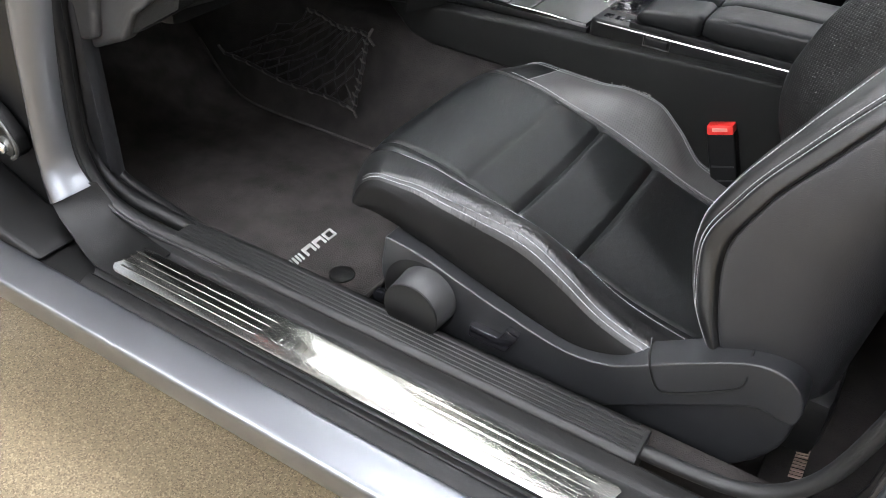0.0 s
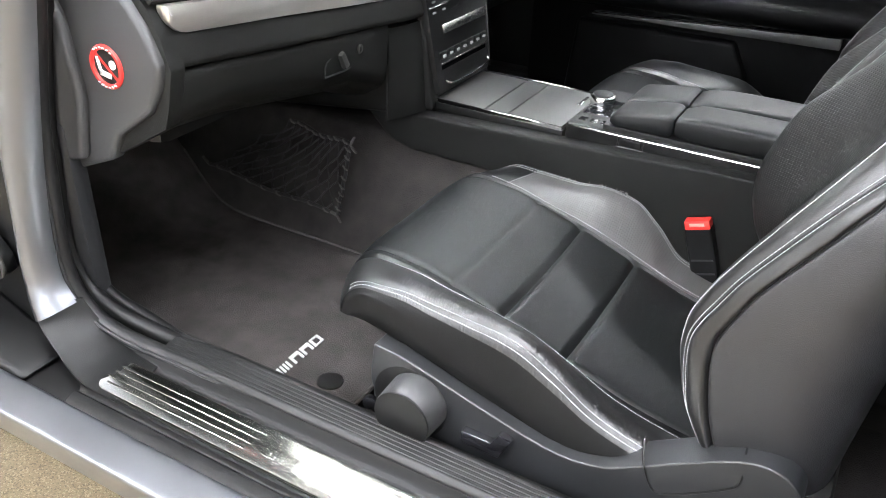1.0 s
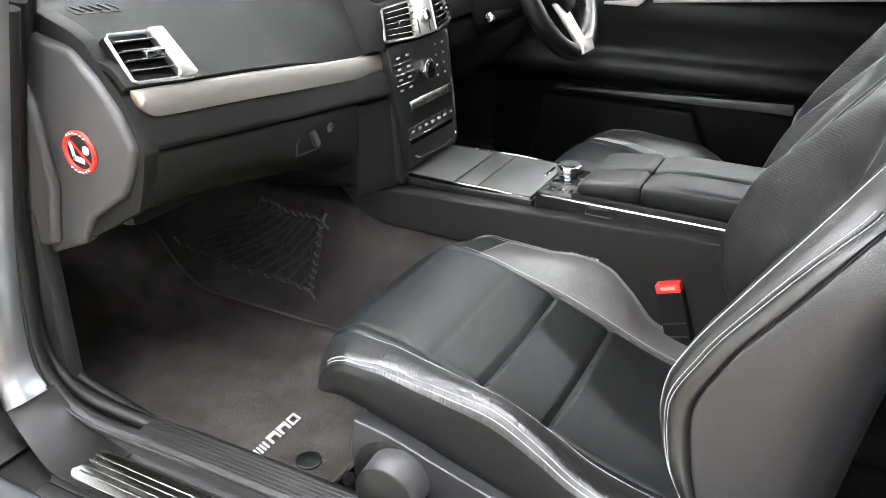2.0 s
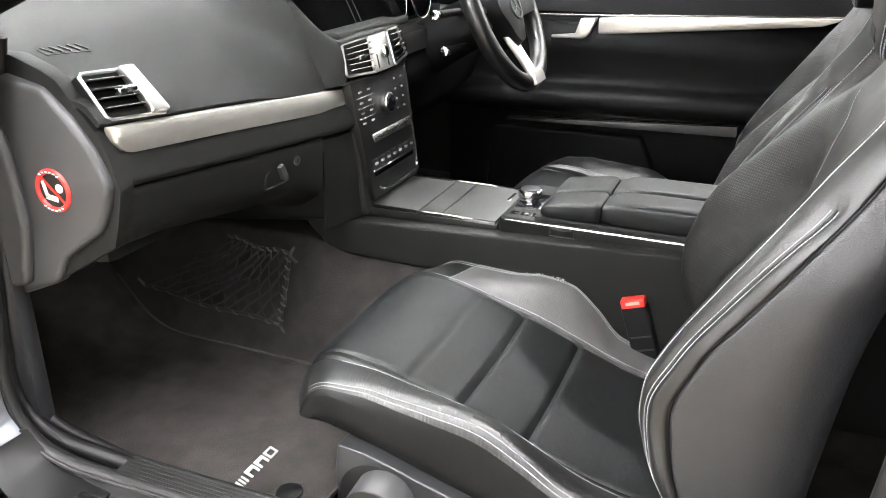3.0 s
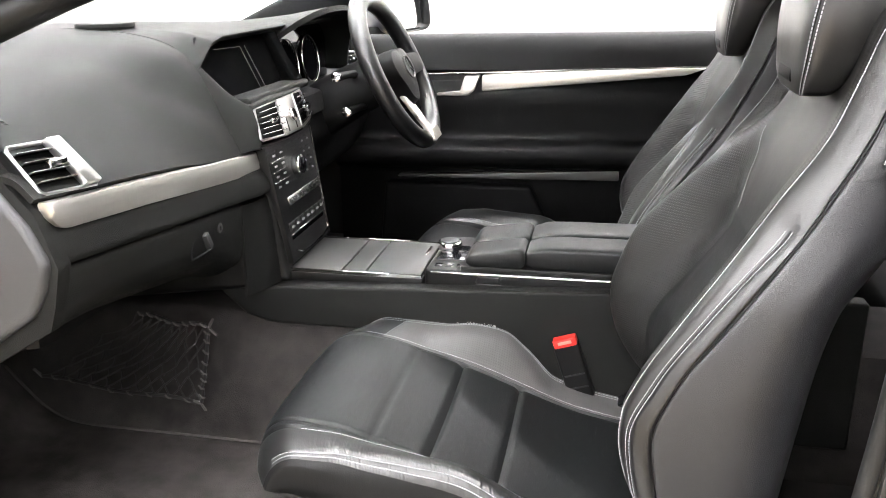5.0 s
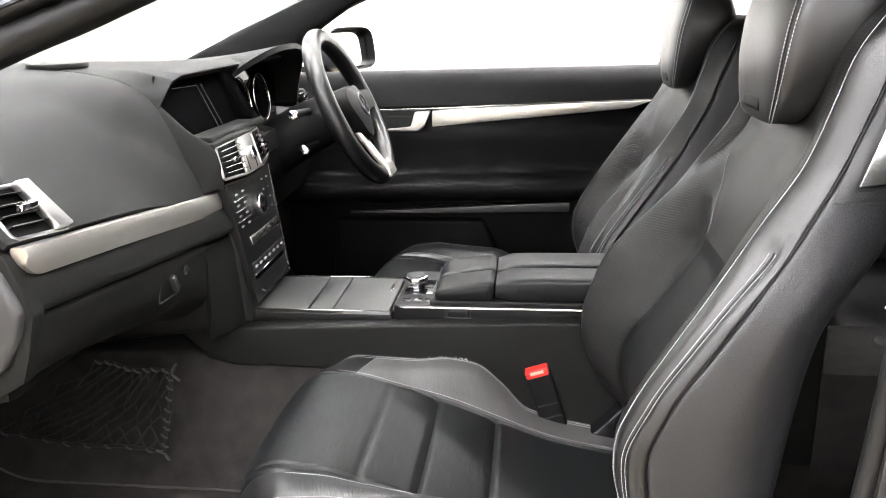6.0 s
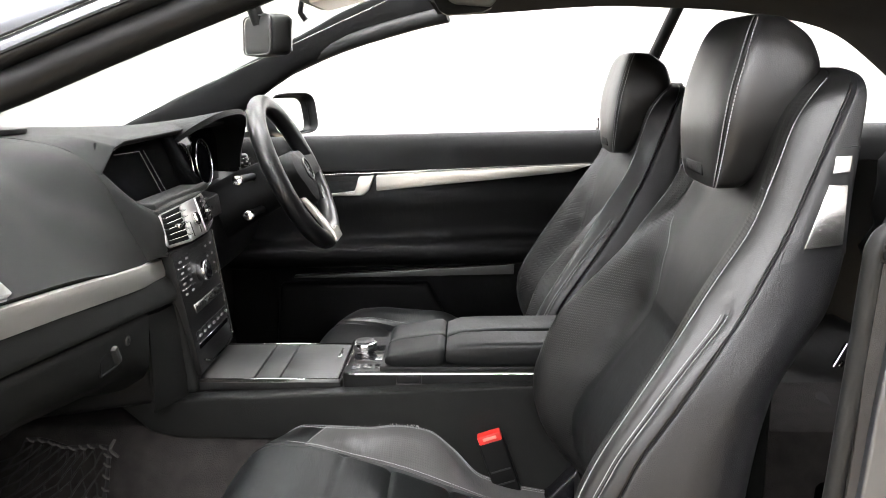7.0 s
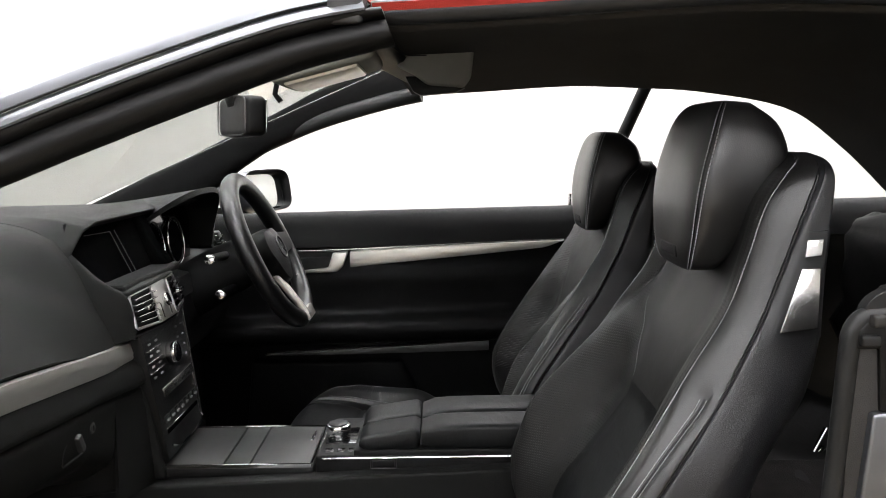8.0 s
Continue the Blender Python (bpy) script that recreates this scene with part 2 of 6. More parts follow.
def loft(name, rings, ring_closed=False, caps=False):
    """A skin over equal rings of points."""
    rows, cols = len(rings), len(rings[0])
    verts = [v for r in rings for v in r]
    faces = []
    for i in range(rows - 1):
        for j in range(cols if ring_closed else cols - 1):
            k = (j + 1) % cols
            faces.append((i * cols + j, i * cols + k, (i + 1) * cols + k, (i + 1) * cols + j))
    if caps:
        faces.append(tuple(range(cols)))
        faces.append(tuple(range((rows - 1) * cols, rows * cols)))
    return fixed(mesh_of(name, verts, faces)) if caps else mesh_of(name, verts, faces)


def thick(me, d):
    """Gives a sheet a thickness against its normals."""
    bm = bmesh.new()
    bm.from_mesh(me)
    bmesh.ops.recalc_face_normals(bm, faces=bm.faces)
    bmesh.ops.solidify(bm, geom=bm.faces[:], thickness=d)
    bmesh.ops.recalc_face_normals(bm, faces=bm.faces)
    bm.to_mesh(me)
    bm.free()
    return me


def tube(name, path, radius, sides=10, closed=False, flat=1.0):
    """A round (or flattened) bar along a path, with closed ends."""
    p = np.array(path, float)
    n = len(p)
    rings = []
    ref = np.array((0.0, 0.0, 1.0))
    for i in range(n):
        a, b = (p[i - 1], p[(i + 1) % n]) if closed else (p[max(i - 1, 0)], p[min(i + 1, n - 1)])
        t = (b - a) / (np.linalg.norm(b - a) + 1e-9)
        if abs(t @ ref) > 0.95:
            ref = np.array((0.0, 1.0, 0.0)) if abs(t[1]) < 0.9 else np.array((1.0, 0.0, 0.0))
        s = np.cross(t, ref)
        s /= np.linalg.norm(s)
        u = np.cross(s, t)
        ref = u
        r = radius[i] if hasattr(radius, "__len__") else radius
        rings.append([p[i] + r * (math.cos(w) * s + flat * math.sin(w) * u) for w in np.linspace(0, 2 * math.pi, sides, endpoint=False)])
    if closed:
        rings.append(rings[0])
        return loft(name, rings, True)
    return loft(name, rings, True, True)


def bevelled(bm, width, segments=2, angle=30):
    edges = [e for e in bm.edges if len(e.link_faces) == 2 and e.calc_face_angle(0) > radians(angle)]
    bmesh.ops.bevel(bm, geom=edges, offset=width, segments=segments, affect="EDGES", profile=0.6, clamp_overlap=True)


def prism(name, poly, axis, lo, hi, bevel=0.003, segments=2):
    """A flat outline (its two other coordinates in x, y, z order) pulled along an axis."""
    bm = bmesh.new()

    def at(p, d):
        return {"x": (d, p[0], p[1]), "y": (p[0], d, p[1]), "z": (p[0], p[1], d)}[axis]
    a = [bm.verts.new(at(p, lo)) for p in poly]
    b = [bm.verts.new(at(p, hi)) for p in poly]
    bm.faces.new(a)
    bm.faces.new(b)
    for i in range(len(poly)):
        j = (i + 1) % len(poly)
        bm.faces.new((a[i], a[j], b[j], b[i]))
    bmesh.ops.recalc_face_normals(bm, faces=bm.faces)
    if bevel:
        bevelled(bm, bevel, segments)
    me = bpy.data.meshes.new(name)
    bm.to_mesh(me)
    bm.free()
    return me


def inset_points(poly, d):
    """A closed outline moved inwards by d."""
    p = np.array(poly, float)
    t = np.roll(p, -1, 0) - np.roll(p, 1, 0)
    t /= np.linalg.norm(t, axis=1)[:, None]
    nrm = np.stack([-t[:, 1], t[:, 0]], 1)
    x, z = p[:, 0], p[:, 1]
    if (x * np.roll(z, -1) - np.roll(x, -1) * z).sum() < 0:
        nrm = -nrm
    return p + nrm * d


def box(name, lo, hi, bevel=0.003, segments=2, turn=None):
    bm = bmesh.new()
    bmesh.ops.create_cube(bm, size=1.0)
    lo, hi = Vector(lo), Vector(hi)
    size, mid = hi - lo, (hi + lo) / 2
    for v in bm.verts:
        v.co = Vector((v.co.x * size.x, v.co.y * size.y, v.co.z * size.z))
    if bevel:
        bevelled(bm, bevel, segments)
    if turn is not None:
        bmesh.ops.transform(bm, matrix=turn, verts=bm.verts)
    bmesh.ops.translate(bm, vec=mid, verts=bm.verts)
    me = bpy.data.meshes.new(name)
    bm.to_mesh(me)
    bm.free()
    return me


def disc(name, centre, axis, r, depth, bevel=0.002, n=32, r2=None):
    """A round puck; axis points out of its face."""
    bm = bmesh.new()
    bmesh.ops.create_cone(bm, cap_ends=True, segments=n, radius1=r, radius2=r2 if r2 else r, depth=depth)
    if bevel:
        bevelled(bm, bevel, 2)
    m = Vector(axis).to_track_quat("Z", "Y").to_matrix().to_4x4()
    bmesh.ops.transform(bm, matrix=Matrix.Translation(centre) @ m, verts=bm.verts)
    me = bpy.data.meshes.new(name)
    bm.to_mesh(me)
    bm.free()
    return me


def plate(name, quad, depth, bevel=0.002, segments=2):
    """A flat outline of 3D points, given depth behind its face."""
    q = [Vector(p) for p in quad]
    nrm = (q[1] - q[0]).cross(q[2] - q[1]).normalized()
    bm = bmesh.new()
    a = [bm.verts.new(p) for p in q]
    b = [bm.verts.new(p - nrm * depth) for p in q]
    bm.faces.new(a)
    bm.faces.new(b[::-1])
    for i in range(len(q)):
        j = (i + 1) % len(q)
        bm.faces.new((a[j], a[i], b[i], b[j]))
    bmesh.ops.recalc_face_normals(bm, faces=bm.faces)
    if bevel:
        bevelled(bm, bevel, segments)
    me = bpy.data.meshes.new(name)
    bm.to_mesh(me)
    bm.free()
    return me


def joined(name, meshes):
    bm = bmesh.new()
    for me in meshes:
        bm.from_mesh(me)
    out = bpy.data.meshes.new(name)
    bm.to_mesh(out)
    bm.free()
    return out


def stitches(name, path, length=0.0034, gap=0.0014, r=0.0005, lift=(0, 0, 0)):
    """Short thread stitches along a path."""
    p = np.array(path, float) + np.array(lift)
    seg = np.linalg.norm(np.diff(p, axis=0), axis=1)
    s = np.concatenate([[0], np.cumsum(seg)])
    verts, faces = [], []
    d = 0.0
    while d + length < s[-1]:
        a = np.array([np.interp(d, s, p[:, k]) for k in range(3)])
        b = np.array([np.interp(d + length, s, p[:, k]) for k in range(3)])
        t = (b - a) / np.linalg.norm(b - a)
        u = np.cross(t, (0.3, 0.5, 0.8))
        u /= np.linalg.norm(u)
        w = np.cross(t, u)
        k = len(verts)
        for e in (a, b):
            for i in range(4):
                c, q = math.cos(i * math.pi / 2), math.sin(i * math.pi / 2)
                verts.append(e + r * (c * u + q * w))
        faces += [(k + i, k + (i + 1) % 4, k + 4 + (i + 1) % 4, k + 4 + i) for i in range(4)]
        faces += [(k + 3, k + 2, k + 1, k), (k + 4, k + 5, k + 6, k + 7)]
        d += length + gap
    return mesh_of(name, verts, faces)


# ---- the hall ----
def hall():
    tagged(put("floor", box("floor", (-6.5, -7.5, -0.1), (6.5, 6.0, 0.0), 0), TERRAZZO), "tan speckled resin floor of the hall", "floor", kind="structure")
    for nm, lo, hi in (("wall_front", (-6.7, -7.7, 0), (-6.5, 6.2, 4.2)), ("wall_rear", (6.5, -7.7, 0), (6.7, 6.2, 4.2)),
                       ("wall_near", (-6.5, -7.7, 0), (6.5, -7.5, 4.2)), ("wall_far", (-6.5, 6.0, 0), (6.5, 6.2, 4.2))):
        tagged(put(nm, box(nm, lo, hi, 0), {"wall_near": WALL_GREY, "wall_front": WALL_DIM}.get(nm, WALL)), "plain painted wall", "wall", kind="structure")
    tagged(put("ceiling", box("ceiling", (-6.7, -7.7, 4.2), (6.7, 6.2, 4.4), 0), CEILING), "plain grey ceiling", "ceiling", kind="structure")
    e = thing("unseen_ceiling_light", "long white ceiling light panel, unseen, added to light the hall", "ceiling light", (0, 0, 4.2), "ceiling lights")
    put("frame", box("frame", (-1.05, -0.35, -0.06), (1.05, 0.35, 0.0), 0.01), WALL, e)
    put("diffuser", box("diffuser", (-1.0, -0.3, -0.075), (1.0, 0.3, -0.055), 0.004), GLOW, e)
    # all panels are unseen; the appended spots are added to brighten walls and reflections
    spots = [(x, y) for x in (-4.4, -2.2, 0.0, 2.2, 4.4) for y in (-6.4, -5.0, -1.4, 0.3, 2.4, 4.6)
             if y < -6 or (y == -5.0 and x < 1) or (y == -1.4 and x == 2.2) or (y > 0 and x > -1) or (x, y) == (-2.2, 4.6)] + [(-2.2, 0.3), (-2.2, 1.4), (-0.2, -0.95), (2.0, -0.95), (-1.8, -2.9), (0.6, -3.3), (-5.3, 0.4), (-5.3, 3.2), (-3.4, 4.7), (-5.2, 4.9)]
    e.location = (spots[0][0], spots[0][1], 4.2)
    for x, y in spots[1:]:
        copy_thing(e, pose(x, y, 4.2))


hall()

# ---- car body round the door opening ----
SEAT_Y, DRIVER_Y = -0.415, 0.345


def sill():
    body = thing("door_sill", "silver painted car sill with a black step panel", "car sill", kind="structure")
    # painted outer skin: a crisp ridge between its top and its side
    sec = np.vstack([spline([(-0.890, 0.367), (-0.895, 0.3750), (-0.903, 0.3770), (-0.925, 0.3725), (-0.9445, 0.3665)], 14), spline([(-0.9470, 0.3650), (-0.9485, 0.3615), (-0.9475, 0.352), (-0.941, 0.325), (-0.929, 0.294), (-0.905, 0.274), (-0.86, 0.262)], 18)])
    rings = [[(x, y, z) for y, z in sec] for x in np.linspace(-1.6, 1.6, 97)]
    put("painted_skin", thick(loft("painted_skin", rings), 0.004), PAINT, body, "silver metallic paint")
    # black step panel between paint and rubber strip, with a drain groove and an outer lip
    sec = np.vstack([spline([(-0.898, 0.350), (-0.8965, 0.370), (-0.892, 0.3765), (-0.883, 0.3805), (-0.876, 0.3815)], 12), spline([(-0.8725, 0.3775), (-0.870, 0.3765), (-0.8675, 0.379)], 6),
                     spline([(-0.8655, 0.3845), (-0.86, 0.3855), (-0.80, 0.387), (-0.789, 0.390), (-0.783, 0.398), (-0.7785, 0.408)], 20)])
    rings = [[(x, y, z) for y, z in sec] for x in np.linspace(-0.41, 1.2, 64)]
    put("step_panel", thick(loft("step_panel", rings), 0.004), PLASTIC_DARK, body, "black plastic step panel")
    strip = put("ribbed_strip", prism("ribbed_strip", [(-0.7775, 0.395), (-0.7775, 0.411), (-0.772, 0.4165), (-0.728, 0.4165), (-0.722, 0.41), (-0.722, 0.37), (-0.7775, 0.37)], "x", -0.345, 0.377, 0.002), RUBBER, body, "ribbed black rubber edge strip")
    for i in range(6):
        y = -0.767 + i * 0.0068
        put("rib", box("rib", (-0.335, y - 0.0016, 0.4165), (0.372, y + 0.0016, 0.4182), 0.0008, 1), RUBBER, strip)
    put("front_apron", box("front_apron", (-1.6, -0.905, 0.31), (-0.385, -0.78, 0.366), 0.008, 2), PLASTIC_DARK, body, "black plastic apron under the post")
    put("inner_lining", box("inner_lining", (-1.0, -0.735, 0.20), (1.2, -0.70, 0.395), 0.008), CARPET, body)


def sill_plate():
    e = thing("sill_plate", "polished steel scuff plate on the door sill", "scuff plate")
    corners = [(-0.432, -0.803), (-0.424, -0.7985), (0.372, -0.8035), (0.378, -0.808), (0.364, -0.855), (0.356, -0.8605), (-0.374, -0.8595), (-0.383, -0.856)]
    put("plate", prism("plate", corners, "z", 0.3855, 0.3905, 0.002), PLATE, e)
    # long engraved ribs at both ends
    for x0, x1 in ((-0.402, -0.112), (0.100, 0.350)):
        for i in range(4):
            y = -0.812 - i * 0.0108
            put("rib", box("rib", (x0 + 0.008 * i, y - 0.0016, 0.3902), (x1 - 0.004 * i, y + 0.0016, 0.3910), 0.0003, 1), PLATE, e)
    # raised mark of strokes, no letters
    for i, w in enumerate((0.014, 0.008, 0.006, 0.007, 0.008, 0.008, 0.008, 0.007, 0.004, 0.010, 0.008, 0.008, 0.007)):
        x = -0.100 + i * 0.0145
        put("raised_mark", box("raised_mark", (x, -0.842, 0.390), (x + w, -0.820 if i in (0, 5, 9) else -0.827, 0.3911), 0.0005, 1, Matrix.Rotation(radians(-8), 4, "Z")), PLATE, e)
    # the plate leans outwards with the sill
    lean = Matrix.Rotation(radians(5), 4, "X")
    pivot = Vector((0, -0.83, 0.388))
    e.rotation_euler, e.location = (radians(5), 0, 0), pivot - lean @ pivot + Vector((0, 0, 0.0022))


def front_post():
    e = thing("front_door_post", "silver painted front door post with black seal", "door post", kind="structure")
    left = spline([(-0.524, 0.436), (-0.541, 0.48), (-0.541, 0.53), (-0.532, 0.60), (-0.518, 0.72), (-0.482, 0.90), (-0.44, 1.05)], 48)
    right = spline([(-0.482, 0.460), (-0.503, 0.492), (-0.506, 0.54), (-0.499, 0.61), (-0.474, 0.73), (-0.428, 0.90), (-0.385, 1.05)], 48)
    rings = []
    for i, ((xl, zl), (xr, zr)) in enumerate(zip(left, right)):
        flare = 0.010 * smooth(i, (0, 9), (1, 0))

        def across(f, y):
            return (xl + (xr - xl) * f, y, zl + (zr - zl) * f)
        rings.append([across(-0.05, -0.78), across(-0.02, -0.805 - flare), across(0.03, -0.824 - flare), across(0.12, -0.832 - flare), across(0.40, -0.834 - flare), across(0.72, -0.826 - flare), across(0.93, -0.806 - 0.5 * flare), across(1.0, -0.793)])
    put("painted_post", thick(loft("painted_post", rings), 0.003), PAINT, e, "silver painted metal", 60)
    # black cover that flows from the post's foot into the step panel
    outer = spline([(-0.522, -0.838, 0.440), (-0.506, -0.842, 0.424), (-0.478, -0.848, 0.408), (-0.445, -0.857, 0.397), (-0.405, -0.865, 0.389), (-0.34, -0.8665, 0.3865)], 36)
    inner = spline([(-0.478, -0.786, 0.464), (-0.464, -0.782, 0.438), (-0.446, -0.780, 0.418), (-0.42, -0.7795, 0.406), (-0.39, -0.7795, 0.398), (-0.34, -0.7795, 0.3935)], 36)
    rings = []
    for k, (p, q) in enumerate(zip(outer, inner)):
        bulge = 0.007 * smooth(k, (0, 10, 26, 35), (1, 1, 0.4, 0.0))
        rings.append([p + np.array((-0.006, 0.012, -0.03)), p + np.array((-0.003, 0.003, -0.010))] + [p + (q - p) * f + np.array((0.2 * bulge * math.sin(math.pi * f), 0, bulge * math.sin(math.pi * f) ** 0.7)) for f in np.linspace(0, 1, 11)])
    put("foot_cover", thick(loft("foot_cover", rings), 0.003), PLASTIC_DARK, e, "black plastic cover at the post's foot", 60)
    seal = spline([(-0.43, -0.77, 1.0), (-0.468, -0.775, 0.85), (-0.496, -0.777, 0.742), (-0.505, -0.777, 0.658), (-0.514, -0.777, 0.583), (-0.518, -0.777, 0.512), (-0.507, -0.776, 0.464), (-0.477, -0.775, 0.428), (-0.43, -0.773, 0.411), (-0.38, -0.77, 0.405), (-0.28, -0.766, 0.402), (-0.1, -0.763, 0.400), (0.3, -0.763, 0.398)], 90)
    put("door_seal", tube("door_seal", seal, 0.013, 12), RUBBER, e, "black rubber door seal")
    put("seal_lip", tube("seal_lip", seal + np.array((0.009, -0.012, 0.004)), 0.0028, 8), PLASTIC, e)

    def inside(dx, dy, dz):
        """A line beside the seal that sinks behind the sill's strip."""
        return np.vstack([seal[:62] + np.array((dx, dy, dz)), spline([(-0.33, -0.735 + 0.3 * (dy - 0.03), 0.400), (-0.25, -0.722, 0.393), (0.0, -0.716, 0.388), (0.36, -0.714, 0.386)], 20)])
    put("inner_seal", tube("inner_seal", inside(-0.026, 0.030, 0.004), 0.016, 12, flat=0.8), PLASTIC_DARK, e)
    put("inner_trim", tube("inner_trim", inside(-0.030, 0.052, 0.006), 0.010, 10), PLASTIC_DARK, e, "black inner trim edge")
    put("wing_inner", box("wing_inner", (-1.6, -0.80, 0.30), (-0.56, -0.73, 0.92), 0.02), PLASTIC_DARK, e)
    put("wing_foot", prism("wing_foot", [(-1.6, 0.33), (-0.62, 0.33), (-0.50, 0.372), (-0.52, 0.384), (-0.60, 0.395), (-0.72, 0.44), (-1.6, 0.46)], "y", -0.895, -0.80, 0.01, 3), PLASTIC_DARK, e, "dark body panel below the hinge")
    hinge = put("hinge_arm", prism("hinge_arm", [(-0.76, 0.575), (-0.66, 0.575), (-0.618, 0.545), (-0.590, 0.515), (-0.588, 0.490), (-0.606, 0.476), (-0.76, 0.476)], "y", -0.826, -0.804, 0.006), PLASTIC_DARK, e, "black steel door hinge")
    put("hinge_rim", tube("hinge_rim", spline([(-0.70, -0.828, 0.572), (-0.655, -0.828, 0.570), (-0.618, -0.828, 0.543), (-0.592, -0.828, 0.512), (-0.592, -0.828, 0.490), (-0.608, -0.828, 0.478)], 24), 0.0035, 8), TRAY, hinge)
    put("washer", disc("washer", (-0.610, -0.829, 0.500), (0, -1, 0), 0.0165, 0.006, 0.002, 24), TRAY, hinge)
    put("hinge_bolt", disc("hinge_bolt", (-0.610, -0.836, 0.500), (0, -1, 0), 0.0105, 0.012, 0.003, 6), CHROME, hinge, "bare steel hinge bolt")


def rear_post():
    e = thing("rear_door_post", "black door seal on the silver rear quarter panel", "door post", kind="structure")
    path = spline([(0.30, -0.748, 0.402), (0.40, -0.748, 0.402), (0.49, -0.746, 0.415), (0.545, -0.745, 0.47), (0.575, -0.745, 0.58), (0.588, -0.747, 0.70), (0.596, -0.75, 0.827), (0.601, -0.752, 0.918), (0.604, -0.753, 0.975), (0.606, -0.753, 0.990), (0.614, -0.753, 1.002), (0.63, -0.753, 1.005), (0.70, -0.75, 1.006)], 70)
    put("door_seal", tube("door_seal", path, 0.0095, 12), RUBBER, e, "black rubber door seal")
    put("jamb_strip", prism("jamb_strip", [(0.55, 0.36), (0.585, 0.50), (0.592, 0.70), (0.600, 0.827), (0.604, 0.98), (0.625, 0.98), (0.620, 0.827), (0.61, 0.60), (0.60, 0.36)], "y", -0.751, -0.745, 0.002, 2), PLASTIC_DARK, e)
    put("inner_panel", prism("inner_panel", [(0.585, 0.36), (0.592, 0.60), (0.6035, 0.827), (0.606, 0.977), (0.628, 0.977), (1.6, 0.977), (1.6, 0.36)], "y", -0.758, -0.749, 0.003, 2), JAMB, e, "dark grey door jamb lining")
    put("painted_quarter", prism("painted_quarter", [(0.588, 0.36), (0.598, 0.60), (0.615, 0.827), (0.623, 0.914), (0.66, 0.916), (1.6, 0.916), (1.6, 0.36)], "y", -0.768, -0.752, 0.004, 3), PAINT, e, "silver painted metal")
    put("corner_cover", prism("corner_cover", [(0.606, 0.976), (0.607, 0.994), (0.616, 1.003), (0.66, 1.006), (1.6, 1.006), (1.6, 0.90), (0.632, 0.915), (0.628, 0.976)], "y", -0.763, -0.748, 0.003, 3), PLASTIC_DARK, e, "black plastic corner cover")
    put("seal_tongue", box("seal_tongue", (0.608, -0.769, 0.979), (0.627, -0.758, 0.990), 0.003, 3), RUBBER, e)
    put("catch_pad", box("catch_pad", (0.617, -0.772, 0.998), (0.631, -0.755, 1.009), 0.003, 3), JAMB, e)
    put("catch_pad", box("catch_pad", (0.641, -0.774, 0.992), (0.66, -0.755, 1.008), 0.004, 3), JAMB, e)
    dome = spline([(0.612, 1.000), (0.618, 1.018), (0.632, 1.029), (0.655, 1.035), (0.80, 1.040), (1.6, 1.045)], 30)
    put("belt_trim", prism("belt_trim", [tuple(p) for p in dome] + [(1.6, 1.0)], "y", -0.757, -0.742, 0.004, 3), RUBBER, e, "black rubber belt moulding")
    e.location = (0.0065, 0, 0)


def footwell():
    put_floor = put("floor_pan", box("floor_pan", (-1.5, -0.72, 0.24), (1.6, 0.72, 0.29), 0.005), CARPET)
    tagged(put_floor, "dark carpeted car floor", "car floor", kind="structure")
    b = put("bulkhead", prism("bulkhead", [(-0.72, 0.28), (-0.98, 0.50), (-1.02, 1.0), (-1.10, 1.0), (-1.10, 0.28)], "y", -0.74, 0.74, 0.01), CARPET)
    tagged(b, "dark carpeted front bulkhead", "bulkhead", kind="structure")
    t = put("tunnel", prism("tunnel", [(-0.262, 0.28), (-0.222, 0.40), (-0.180, 0.50), (-0.15, 0.535), (0.07, 0.535), (0.11, 0.50), (0.15, 0.40), (0.19, 0.28)], "x", -1.1, 0.0, 0.015, 3), CARPET)
    put("tunnel_rear", prism("tunnel_rear", [(-0.168, 0.28), (-0.160, 0.535), (0.08, 0.535), (0.088, 0.28)], "x", 0.0, 1.5, 0.01, 2), CARPET, t)
    tagged(t, "dark carpeted centre tunnel", "tunnel", kind="structure")
    k = put("kick_panel", prism("kick_panel", [(-1.05, 0.28), (-1.05, 1.0), (-0.40, 0.93), (-0.40, 0.28)], "y", 0.70, 0.74, 0.01), PLASTIC_DARK)
    tagged(k, "black far side footwell panel", "panel", kind="structure")
    k = put("kick_panel", box("kick_panel", (-1.05, -0.745, 0.28), (-0.50, -0.715, 0.72), 0.01), PLASTIC)
    tagged(k, "black plastic kick panel", "panel", kind="structure")


def rear_mat():
    e = thing("floor_mat", "velour rear footwell mat with stitched mark, shade put into its darker colour", "floor mat", group="floor mats")
    # the darker carpet colour stands in for the shade beside the door jamb
    put("mat_surface", prism("mat_surface", [(0.50, -0.66), (0.50, -0.25), (0.86, -0.25), (0.88, -0.40), (0.86, -0.66)], "z", 0.286, 0.304, 0.006, 2), CARPET, e)
    for i in range(3):
        y = -0.596 + i * 0.019
        for q in ((0.0, 0.003), (0.006, 0.009), (0.012, 0.015)):
            put("woven_mark", plate("woven_mark", [(0.549, y + q[0] + 0.004, 0.3056), (0.549, y + q[1] + 0.004, 0.3056), (0.533, y + q[1], 0.3056), (0.533, y + q[0], 0.3056)][::-1], 0.002, 0), WARM_PRINT, e)


